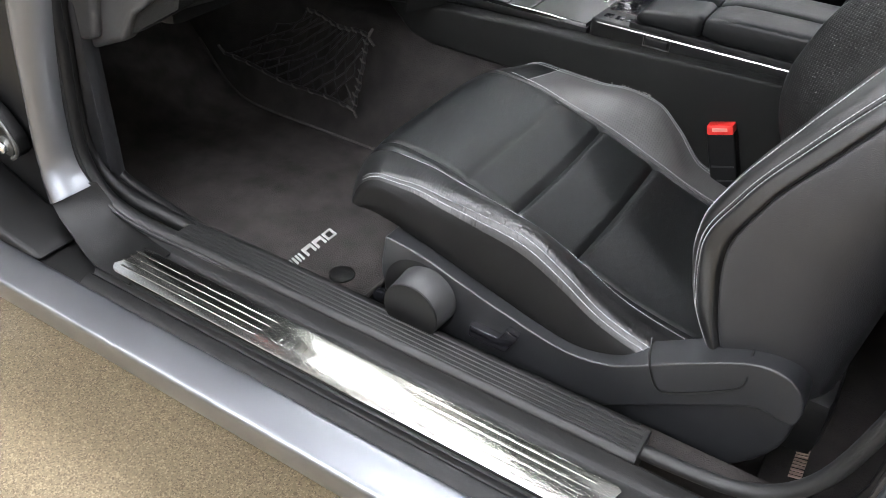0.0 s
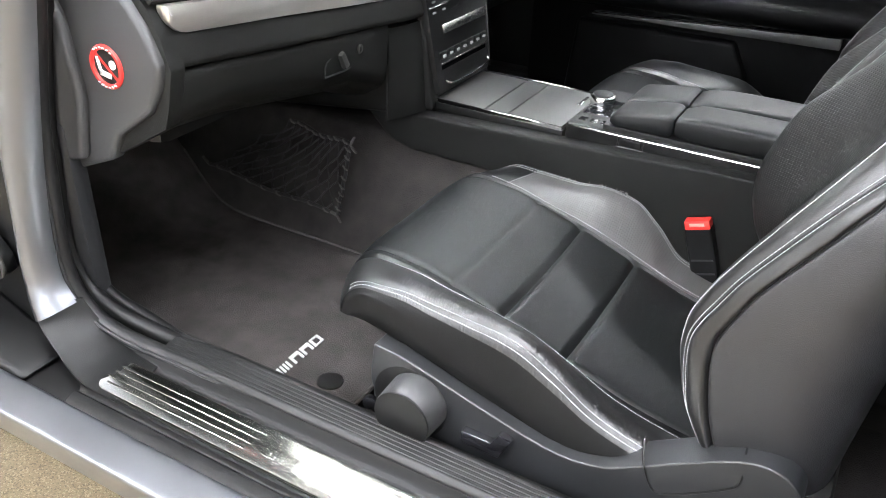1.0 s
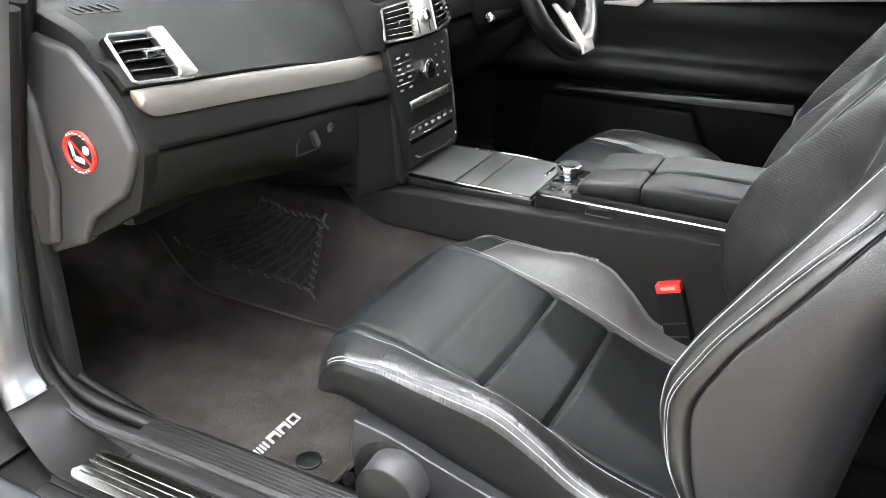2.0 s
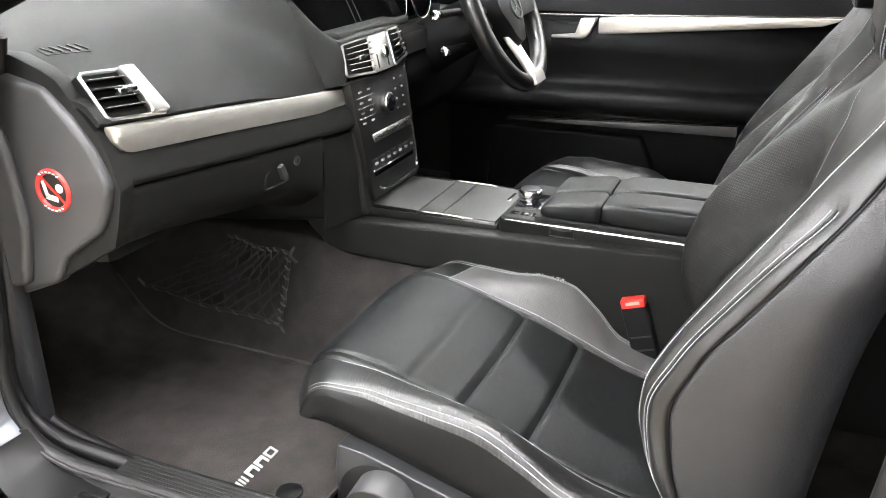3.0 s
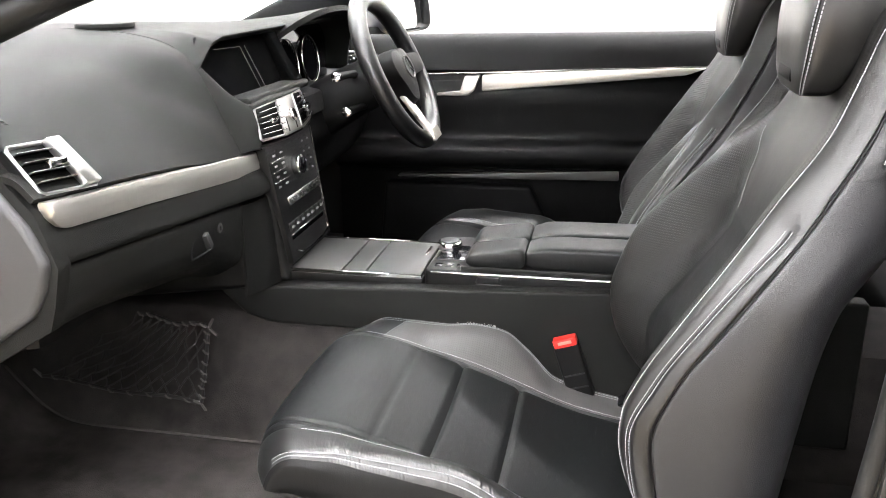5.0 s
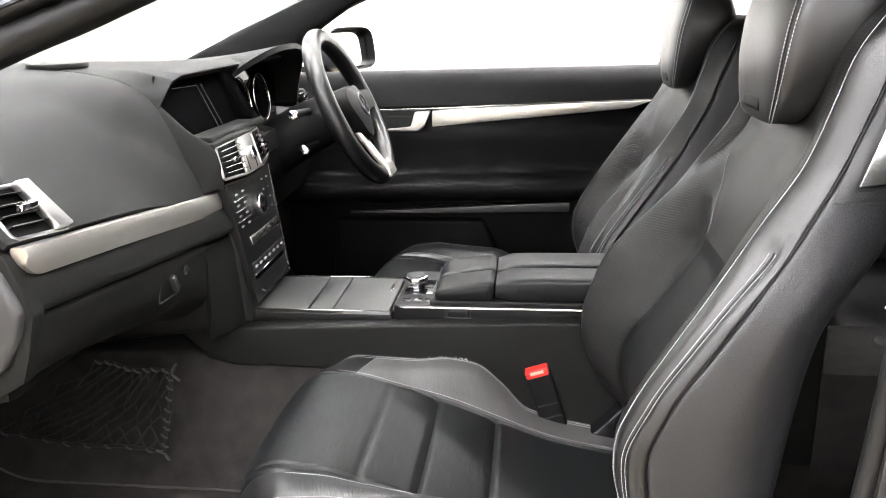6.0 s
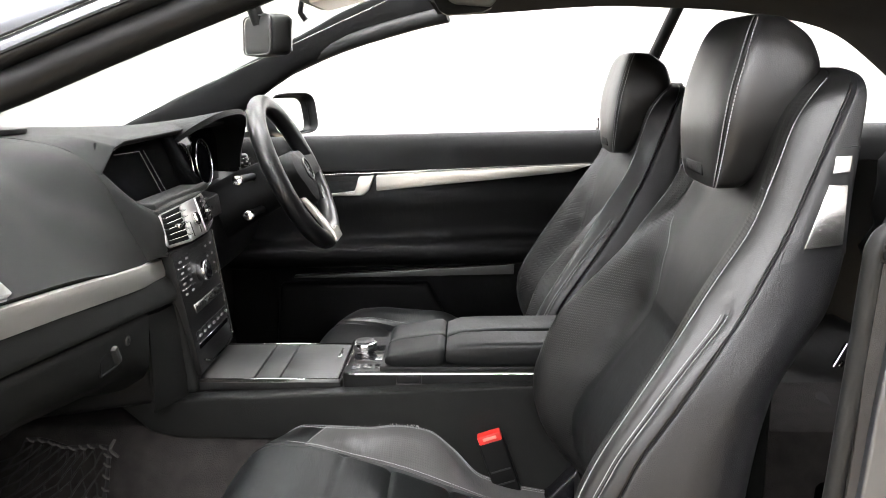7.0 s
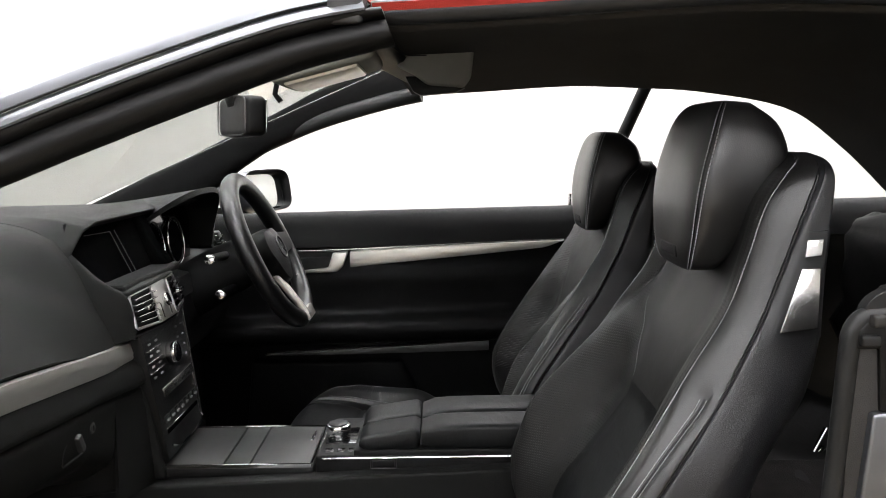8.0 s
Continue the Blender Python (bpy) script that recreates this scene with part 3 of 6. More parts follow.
def floor_mat():
    e = thing("floor_mat", "dark grey velour car floor mat with stitched mark", "floor mat", group="floor mats")
    line = [(-0.105, 0.312), (-0.30, 0.312), (-0.60, 0.3125), (-0.66, 0.314), (-0.70, 0.3185), (-0.735, 0.330), (-0.775, 0.354), (-0.85, 0.414), (-0.95, 0.498)]

    def edge(x):
        return smooth(x, (-0.95, -0.85, -0.745, -0.66, -0.35, -0.13, -0.105), (-0.205, -0.222, -0.243, -0.252, -0.252, -0.262, -0.30))

    def near(x):
        return smooth(x, (-0.95, -0.30, -0.14, -0.105), (-0.69, -0.695, -0.69, -0.64))
    rings = []
    for x, z in spline(line, 70):
        a, b = near(x), edge(x)
        rings.append([(x, a + (b - a) * f, z - 0.006 - 0.006 * (abs(2 * f - 1) ** 14) + 0.0012 * noise.noise(Vector((x * 9, f * 5, 2)))) for f in np.linspace(0, 1, 30)])
    put("mat_surface", thick(loft("mat_surface", rings), 0.006), MAT_PILE, e)
    put("bound_edge", tube("bound_edge", [(x, edge(x) - 0.001, z - 0.001) for x, z in spline(line, 90)][4:78], 0.0024, 8), MAT_BINDING, e)
    put("bound_edge", tube("bound_edge", spline([(-0.60, -0.692, 0.309), (-0.30, -0.695, 0.309), (-0.15, -0.69, 0.309), (-0.115, -0.655, 0.309), (-0.107, -0.60, 0.309), (-0.107, -0.32, 0.309), (-0.125, -0.27, 0.309)], 50), 0.004, 8), MAT_BINDING, e)
    # woven mark: four slanted strokes and three open blocks, no letters
    def woven(pts, h):
        put("woven_mark", plate("woven_mark", [(x, y, h) for x, y in pts][::-1], 0.002, 0), MARK_THREAD, e)
    for i in range(4):
        y = -0.634 + i * 0.0075
        woven([(-0.240, y), (-0.240, y + 0.0038), (-0.257, y + 0.0088), (-0.257, y + 0.005)], 0.3140)
    for i in range(3):
        y = -0.600 + i * 0.0265
        for q in (0.0, 0.018):
            woven([(-0.240, y + q), (-0.240, y + q + 0.0045), (-0.257, y + q + 0.0095), (-0.257, y + q + 0.005)], 0.3140)
        for k in ((0.0128, 0.0165) if i < 2 else (0.0, 0.0165)):
            woven([(-0.240 - k, y + 0.3 * k), (-0.240 - k, y + 0.3 * k + 0.022), (-0.2435 - k, y + 0.3 * k + 0.023), (-0.2435 - k, y + 0.3 * k + 0.001)], 0.3138)
    put("fixing_button", disc("fixing_button", (-0.168, -0.604, 0.3115), (0, 0, 1), 0.021, 0.007, 0.002), PLASTIC_DARK, e)
    return e


sill()
sill_plate()
front_post()
rear_post()
footwell()
floor_mat()
rear_mat()


# ---- seats ----
def seat_height(x):
    return smooth(x, (-0.16, -0.10, -0.04, 0.03, 0.105, 0.2, 0.3, 0.42), (0.560, 0.560, 0.554, 0.536, 0.516, 0.481, 0.447, 0.425))


def bolster_height(x, side):
    if side > 0:
        return smooth(x, (-0.16, -0.05, 0.04, 0.12, 0.16, 0.20, 0.25, 0.30), (-0.012, -0.006, 0.014, 0.040, 0.046, 0.028, -0.006, -0.008))
    return smooth(x, (-0.16, -0.08, -0.01, 0.10, 0.17, 0.22, 0.27, 0.32, 0.42), (0.004, 0.012, 0.028, 0.052, 0.068, 0.058, 0.042, 0.036, 0.03))


SEAM = 0.150
SECTION_Y = (0.0, 0.05, 0.10, 0.135, 0.150, 0.167, 0.19, 0.213, 0.232, 0.247, 0.257, 0.261, 0.256, 0.238)
SECTION_K = (0.0, 0.0, 0.0, 0.0, 0.0, 0.26, 0.62, 0.90, 1.0, 0.84, 0.3, -0.4, -0.9, -1.4)


def cushion_point(u, yl):
    """u: way from the front's foot over the roll (u below 0) and along x; yl: signed way across, by section place."""
    a = abs(yl)
    idx = range(len(SECTION_Y))
    sy, k = smooth(a, idx, SECTION_Y), smooth(a, idx, SECTION_K)
    if u < 0:
        th = min(-u / 0.085, 1.65) * math.pi / 2
        x = -0.095 - 0.06 * math.sin(th)
        drop = 0.055 * (1 - math.cos(th))
    else:
        x, drop = -0.095 + u, 0.0
    h, b = seat_height(x), bolster_height(x, yl)
    bow = 0.066 * (sy / 0.262) ** 3 * smooth(x, (-0.15, 0.10), (1, 0))
    z = h + (b * k if k > 0 else 0.05 * k) - drop
    if sy < SEAM:
        z -= 0.006 * math.exp(-((sy - SEAM) / 0.006) ** 2)
        for gx, gd in ((0.018, 0.003), (0.099, 0.006), (0.196, 0.006)):
            z -= gd * math.exp(-((x - gx) / 0.005) ** 2)
        z += 0.004 * math.sin(math.pi * min(max((x + 0.1) / 0.2, 0), 1)) - 0.006 * math.cos(sy / SEAM * math.pi / 2)
    elif yl < 0:
        z -= 0.0045 * math.exp(-((sy - 0.170) / 0.005) ** 2)
    # the foot of the front rises towards the corners
    lift = smooth(x + bow, (-0.16, -0.10, -0.02, 0.04), (0.50, 0.52, 0.508, 0.40))
    return (x + bow, math.copysign(sy, yl), max(z, lift) if k < 0 or u < 0 else z)


def build_seat():
    e = thing("car_seat", "black leather sports car seat with grey stitching", "car seat", group="front seats")
    us = list(np.linspace(-0.14, 0, 20)) + list(np.linspace(0.004, 0.50, 110))
    last = len(SECTION_Y) - 1

    def creased(u, v):
        """Worn outer bolster: short creases running across its crest."""
        x, y, z = cushion_point(u, v)
        m = (math.exp(-((abs(v) - 8.2) / 1.7) ** 2) + 0.5 * math.exp(-((abs(v) - 9.3) / 0.3) ** 2)) * min(max((u - 0.01) / 0.08, 0.15), 1)
        k = noise.noise(Vector((u * 260, v * 0.7, 3.1))) + 0.6 * noise.noise(Vector((u * 480 + v * 3, v * 1.3, 7.7)))
        return (x, y - 0.0003 * m * k, z + 0.00045 * m * k)

    def sheet(nm, a, b, n, mat, lab="", at=cushion_point, rows=None):
        rings = [[at(u, v) for v in np.linspace(a, b, n)] for u in (us if rows is None else rows)]
        return put(nm, loft(nm, rings), mat, e, lab, 60)
    sheet("cushion_insert", -5.2, 4, 47, LEATHER)
    # inner bolster: sheen of the lights is painted in as a paler leather
    sheet("cushion_bolster", 4, last, 36, CUSHION_PERF, "perforated black leather side bolster with sheen put into its colour", rows=[u for u in us if u > 0.042])
    sheet("bolster_front", 4, last, 36, LEATHER, "black leather wrap round the front corner", rows=[u for u in us if u < 0.047])
    put("stitching", stitches("stitching", [cushion_point(0.046, v) for v in np.linspace(4.2, 8.3, 40)], lift=(0, 0, 0.0012)), THREAD, e, smooth=0)
    sheet("cushion_bolster", -9.45, -5.2, 38, LEATHER_CREASED, "creased shiny leather side bolster", creased, np.linspace(-0.14, 0.50, 640))
    sheet("cushion_flank", -last, -9.45, 24, DULL_LEATHER, "dull black leather cushion flank")
    for side in (-1, 1):
        for v in ((8.7, 9.15) if side < 0 else (8.3, 7.9)):
            put("stitching", stitches("stitching", [cushion_point(u, side * v) for u in us[14:]], lift=(0, 0, 0.0012)), THREAD, e, smooth=0)
        put("stitching", stitches("stitching", [cushion_point(u, (-5.55 if side < 0 else 4.35)) for u in us[22:]], lift=(0, 0, 0.0016)), THREAD, e, smooth=0)
    put("cushion_pan", box("cushion_pan", (-0.06, -0.235, 0.33), (0.40, 0.235, 0.395), 0.02, 3), PLASTIC_DARK, e)
    for side in (-1, 1):
        put("seat_rail", box("seat_rail", (-0.05, side * 0.2 - 0.02, 0.29), (0.45, side * 0.2 + 0.02, 0.36), 0.006), PLASTIC_DARK, e)
    # backrest: level slices
    zs = np.concatenate([np.linspace(0.47, 1.10, 84), np.linspace(1.105, 1.156, 18)])

    def xb(z):
        return smooth(z, (0.47, 0.53, 0.58, 0.63, 0.66, 0.70, 0.78, 0.855, 0.915, 0.985, 1.045, 1.094, 1.13, 1.155), (0.435, 0.385, 0.359, 0.350, 0.352, 0.367, 0.414, 0.463, 0.502, 0.548, 0.571, 0.588, 0.612, 0.645))

    def xr(z):
        return smooth(z, (0.47, 0.58, 0.70, 0.79, 0.85, 0.89, 0.95, 1.07, 1.13, 1.155), (0.535, 0.545, 0.560, 0.582, 0.618, 0.640, 0.652, 0.663, 0.667, 0.664))

    def half(z):
        return smooth(z, (0.47, 0.65, 0.8, 0.9, 1.0, 1.1, 1.125, 1.14, 1.15, 1.156), (0.25, 0.254, 0.243, 0.222, 0.204, 0.194, 0.189, 0.178, 0.155, 0.11))

    def x2(z):
        """The stitched seam in front of the outer leather roll."""
        return smooth(z, (0.47, 0.5, 0.57, 0.64, 0.71, 0.78, 0.85, 0.875, 0.894, 0.95, 1.0, 1.06, 1.13, 1.155), (0.430, 0.404, 0.370, 0.361, 0.388, 0.433, 0.486, 0.511, 0.5335, 0.563, 0.584, 0.608, 0.638, 0.652))

    def xs(z):
        """The groove where leather and shell meet."""
        return smooth(z, (0.47, 0.5, 0.57, 0.64, 0.71, 0.78, 0.85, 0.894, 0.92, 0.99, 1.06, 1.13, 1.155), (0.445, 0.420, 0.397, 0.388, 0.412, 0.458, 0.506, 0.536, 0.551, 0.588, 0.615, 0.644, 0.657))

    def recess(z):
        return smooth(z, (0.47, 0.6, 0.72, 0.80, 0.83, 0.9, 1.0, 1.1), (0.02, 0.05, 0.075, 0.068, 0.056, 0.036, 0.02, 0.01))

    def crest(z):
        return smooth(z, (0.47, 0.6, 0.67, 0.71, 0.763, 0.82, 0.883, 0.947, 1.0), (0.005, 0.012, 0.015, 0.02, 0.028, 0.016, 0.002, -0.02, -0.028))

    def border(z):
        """Where the centre panel ends, as a share of the half width."""
        return smooth(z, (0.47, 0.6, 0.7, 0.78, 0.83, 0.88, 0.945, 1.1), (0.60, 0.58, 0.50, 0.36, 0.29, 0.45, 0.62, 0.64))

    def front(z, side):
        w, x, r, a, g = half(z), xb(z), recess(z), x2(z), xs(z)
        c = crest(z) if side > 0 else -0.003
        f3 = border(z)

        def face(f):
            p, q = min(max((f - 0.50) / 0.31, 0), 1), min(max((f - 0.60) / 0.2, 0), 1)
            return (x + r * (1 - p * p * (3 - 2 * p)) - c * q * q * (3 - 2 * q), f * w)
        pts = [face(f) for f in (0.0, 0.34 * f3, 0.67 * f3, f3, f3 + 0.42 * (0.81 - f3), f3 + 0.75 * (0.81 - f3), 0.81)]
        roll = [(x + 0.42 * (a - x) - 0.001, 0.935 * w), (a + 0.001, 0.966 * w), (a + 0.22 * (g - a), 0.992 * w), (a + 0.62 * (g - a), w + 0.002)]
        flat = [(x + k * (g - x), q * w) for k, q in ((0.26, 0.932), (0.50, 0.962), (0.70, 0.982), (0.88, 0.996))]
        m = smooth(z, (0.845, 0.875, 0.902), (1, 0.6, 0))
        band = [(p[0] * m + q[0] * (1 - m), p[1] * m + q[1] * (1 - m)) for p, q in zip(roll, flat)]
        return pts + [(x - c * 0.6, 0.855 * w), (x + 0.002, 0.893 * w)] + band + [(g - 0.004, w + 0.001), (g, w - 0.006)]

    def rear(z, side):
        w, s, r = half(z), xs(z), xr(z)
        k = smooth(z, (0.84, 0.95), (0, 1))
        return [(s, w - 0.006), (s + 0.004, w - 0.0005), (s + 0.22 * (r - s), w + 0.0015), (s + 0.5 * (r - s), w + 0.001), (s + 0.78 * (r - s), w - 0.012 + 0.010 * k), (r - 0.005 - 0.001 * k, w - 0.036 + 0.023 * k), (r + 0.003, w - 0.085 + 0.035 * k), (r + 0.008, 0.0)]

    def slices(points, a, b, side=1, rows=zs, fine=6):
        rings = []
        for z in rows:
            ctrl = points(z, side)
            c = spline(ctrl, fine * (len(ctrl) - 1) + 1)[a * fine:(len(ctrl) - 1 if b is None else b) * fine + 1]
            rings.append([(q[0], side * q[1], z) for q in c])
        return rings

    def on_front(z, k, side, lift=0.0011):
        """A place on the leather by control point k, lifted off it."""
        c = spline(front(z, side), 14 * 20 + 1)
        i = int(k * 20)
        t = c[i + 1] - c[i - 1]
        nrm = np.array((-t[1], t[0])) / (np.linalg.norm(t) + 1e-9)
        nrm = nrm if nrm[0] < 0 or nrm[1] > 0.9 else -nrm
        return (c[i][0] + lift * nrm[0], side * (c[i][1] + lift * nrm[1]), z)

    def wrinkled(rings, size):
        """Shallow pulls and creases of used leather."""
        return [[(x + size * noise.noise(Vector((x * 24, y * 60, z * 46))) + 0.5 * size * noise.noise(Vector((x * 70, y * 120, z * 130))), y, z) for x, y, z in r] for r in rings]
    low, high = zs[zs < 0.832], zs[zs > 0.822]
    for nm, rows, mat, lab in (("lumbar_panel", low, LEATHER, "black leather lower centre panel"), ("backrest_insert", high, INSERT_LEATHER, "smooth leather upper centre panel")):
        rings = [p[:0:-1] + q for p, q in zip(slices(front, 0, 3, 1, rows), slices(front, 0, 3, -1, rows))]
        put(nm, loft(nm, rings), mat, e, lab, 60)
    for side in (-1, 1):
        put("backrest_bolster", loft("backrest_bolster", wrinkled(slices(front, 8, 10, side), 0.0007)), LEATHER_WORN, e, "smooth black leather side bolster", 60)
        put("outer_roll", loft("outer_roll", wrinkled(slices(front, 10, None, side), 0.0008)), LEATHER_WORN, e, "rolled black leather edge", 60)
        put("bolster_face", loft("bolster_face", slices(front, 3, 8, side)), LEATHER_PERF, e, "perforated leather inner bolster face", 60)
        put("backrest_shell", loft("backrest_shell", slices(rear, 0, None, side)), SHELL, e, "dark grey vinyl seat back shell", 60)
        put("shell_seam", tube("shell_seam", [(xs(z) + 0.0005, side * (half(z) - 0.0055), z) for z in zs[3:96]], 0.0022, 6), PLASTIC_DARK, e)
        put("stitching", stitches("stitching", [on_front(z, 8.1, side) for z in zs[:98]], r=0.0006), THREAD, e, smooth=0)
        put("roll_seam", tube("roll_seam", [on_front(z, 10.0, side, 0.0) for z in zs if z < 0.892], 0.0012, 6), PLASTIC_DARK, e)
        for k in (9.72, 10.3):
            put("stitching", stitches("stitching", [on_front(z, k, side) for z in zs if z < 0.892]), THREAD, e, smooth=0)
    put("stitching", stitches("stitching", [on_front(z, 2.9, 1) for z in zs if 0.832 < z < 0.945], r=0.0004), THREAD, e, smooth=0)
    ring = [(c[0], c[1], zs[-1]) for c in spline(front(zs[-1], -1), 85)] + [(c[0], c[1], zs[-1]) for c in spline(rear(zs[-1], -1), 43)[1:]]
    ring = ring + [(x, -y, z) for x, y, z in ring[::-1]]
    put("backrest_top", mesh_of("backrest_top", ring, [tuple(range(len(ring)))]), SHELL, e)
    put("backrest_foot", box("backrest_foot", (0.41, -0.24, 0.40), (0.545, 0.24, 0.49), 0.02), PLASTIC_DARK, e)
    # belt guide plates on the outer shoulder
    def on_side(pts, out):
        """Places on the shell's outer side, by x and z."""
        made = []
        for x, z in pts:
            c = spline(rear(z, -1)[:6], 60)
            made.append((x, -float(np.interp(x, c[:, 0], c[:, 1])) - out, z))
        return made

    def lerp(quad, u, v):
        (ax, az), (bx, bz), (cx, cz), (dx, dz) = quad
        return ((ax * (1 - u) + bx * u) * (1 - v) + (dx * (1 - u) + cx * u) * v, (az * (1 - u) + bz * u) * (1 - v) + (dz * (1 - u) + cz * u) * v)
    area = [(0.570, 0.944), (0.647, 0.953), (0.655, 1.072), (0.622, 1.070)]
    grid = [on_side([lerp(area, u, v) for u in np.linspace(0, 1, 10)], 0.0035) for v in np.linspace(0, 1, 12)]
    guide = put("belt_guide", thick(loft("belt_guide", grid), 0.006), PLASTIC, e, "black belt guide cover")
    for quad in ([(0.592, 0.963), (0.635, 0.967), (0.641, 1.031), (0.620, 1.031)], [(0.622, 1.043), (0.641, 1.044), (0.644, 1.063), (0.626, 1.062)]):
        put("chrome_plate", plate("chrome_plate", [(x, y - 0.11 * (quad[2][1] - z), z) for x, y, z in on_side(quad, 0.0065)], 0.005, 0.0015), SATIN, guide, "bright chrome insert")
    # headrest: stacked boxy slices with a backward-sloping top
    rings = []
    levels = (1.0, 1.02, 1.054, 1.095, 1.14, 1.18, 1.222)
    for t in np.linspace(0, math.pi, 48):
        z = 1.112 - 0.106 * math.cos(t)
        f = max(math.sin(t), 0.0) ** 0.25
        cx = smooth(z, levels, (0.553, 0.558, 0.567, 0.579, 0.592, 0.602, 0.609))
        wx = smooth(z, levels, (0.023, 0.030, 0.039, 0.050, 0.057, 0.058, 0.053)) * f + 0.001
        wy = smooth(z, levels, (0.094, 0.098, 0.105, 0.111, 0.113, 0.112, 0.104)) * f + 0.001
        ring = []
        for a in np.linspace(0, 2 * math.pi, 96, endpoint=False):
            c, s = math.cos(a), math.sin(a)
            px = wx * math.copysign(abs(c) ** 0.4, c)
            tilt = (0.62 * px if px > 0 else 0.10 * px) * smooth(z, (1.08, 1.2), (0, 1))
            ring.append((cx + px, wy * math.copysign(abs(s) ** 0.5, s) * (1 - 0.05 * c), z - tilt))
        rings.append(ring)
    head = put("headrest", loft("headrest", rings, True, True), LEATHER_HEAD, e, "smooth black leather headrest", 60)
    for i in (61, 35, 64, 32):
        line = [np.array(r[i]) + np.array((-0.0004, -0.0006 if i > 48 else 0.0006, 0)) for r in rings[3:44]]
        put("stitching", stitches("stitching", spline(line, 140), r=0.0007), THREAD, head, smooth=0)
    put("seam", tube("seam", spline([np.array(r[62]) + np.array((-0.0002, -0.0002, 0)) for r in rings[3:44]], 60), 0.0009, 6), PLASTIC_DARK, head)
    put("air_outlet", box("air_outlet", (0.5295, -0.040, 1.020), (0.55, 0.040, 1.040), 0.005, 3), PLASTIC_DARK, head)
    # side valance with its controls
    poly = [(-0.02, 0.50), (0.03, 0.493), (0.12, 0.468), (0.236, 0.441), (0.30, 0.448), (0.34, 0.47), (0.44, 0.530), (0.485, 0.535), (0.508, 0.513), (0.508, 0.43), (0.461, 0.363), (0.40, 0.33), (0.07, 0.345), (0.015, 0.385), (-0.022, 0.418), (-0.032, 0.45)]
    pl = [tuple(p) for p in spline(poly + poly[:1], 70)[:-1]]
    val = put("side_valance", prism("side_valance", pl, "y", -0.266, -0.235, 0.006, 3), PLASTIC, e, "black plastic seat side valance")
    upper = [(-0.022, 0.504), (0.03, 0.497), (0.12, 0.472), (0.236, 0.445), (0.30, 0.452), (0.34, 0.474), (0.44, 0.534), (0.487, 0.539), (0.512, 0.515), (0.510, 0.478), (0.47, 0.482), (0.42, 0.455), (0.35, 0.412), (0.28, 0.372), (0.20, 0.350), (0.11, 0.345), (0.075, 0.352), (0.018, 0.389), (-0.018, 0.421), (-0.028, 0.45)]
    pu = [tuple(p) for p in spline(upper + upper[:1], 84)[:-1]]
    put("valance_face", prism("valance_face", pu, "y", -0.279, -0.228, 0.018, 6), PLASTIC, val)
    cap = [(0.340, -0.258, 0.500), (0.345, -0.274, 0.489), (0.351, -0.2797, 0.474), (0.362, -0.2797, 0.452), (0.375, -0.2797, 0.450), (0.407, -0.2797, 0.469), (0.444, -0.2797, 0.497), (0.451, -0.2795, 0.511), (0.450, -0.2745, 0.527), (0.447, -0.258, 0.541)]
    put("end_cap_seam", tube("end_cap_seam", spline(cap, 50), 0.0014, 6), PLASTIC_DARK, val)
    put("rail_bar", tube("rail_bar", [(-0.046, -0.262, 0.378), (0.025, -0.262, 0.352), (0.09, -0.25, 0.340)], 0.0045, 8), SATIN, e, "bare steel seat rail")
    put("rail_foot", box("rail_foot", (-0.05, -0.262, 0.30), (0.10, -0.22, 0.350), 0.006), PLASTIC_DARK, e)
    put("rail_catch", disc("rail_catch", (-0.040, -0.264, 0.386), (0.3, -1, 0.2), 0.010, 0.012, 0.003, 14), GLOSS, e)
    put("knob_recess", disc("knob_recess", (0.034, -0.274, 0.430), (0, -1, 0), 0.056, 0.012, 0.003), PLASTIC_DARK, val)
    knob = put("lumbar_knob", disc("lumbar_knob", (0.048, -0.296, 0.440), (0, -1, 0), 0.0435, 0.050, 0.003, 40, 0.041), PLASTIC_GREY, val, "round charcoal adjuster knob")
    put("knob_face", disc("knob_face", (0.048, -0.3215, 0.440), (0, -1, 0), 0.0405, 0.004, 0.0015, 40), PLASTIC_DARK, knob, "black knob face")
    put("seat_switch", prism("seat_switch", [(0.118, 0.410), (0.172, 0.408), (0.188, 0.442), (0.170, 0.447), (0.160, 0.428), (0.118, 0.430)], "y", -0.291, -0.27, 0.004), GLOSS, val)
    return e


seat = build_seat()
seat.location = (0, SEAT_Y, 0)
driver_seat = copy_thing(seat, Matrix.Translation((0.004, DRIVER_Y, -0.028)) @ Matrix.Diagonal((1, -1, 1, 1)))


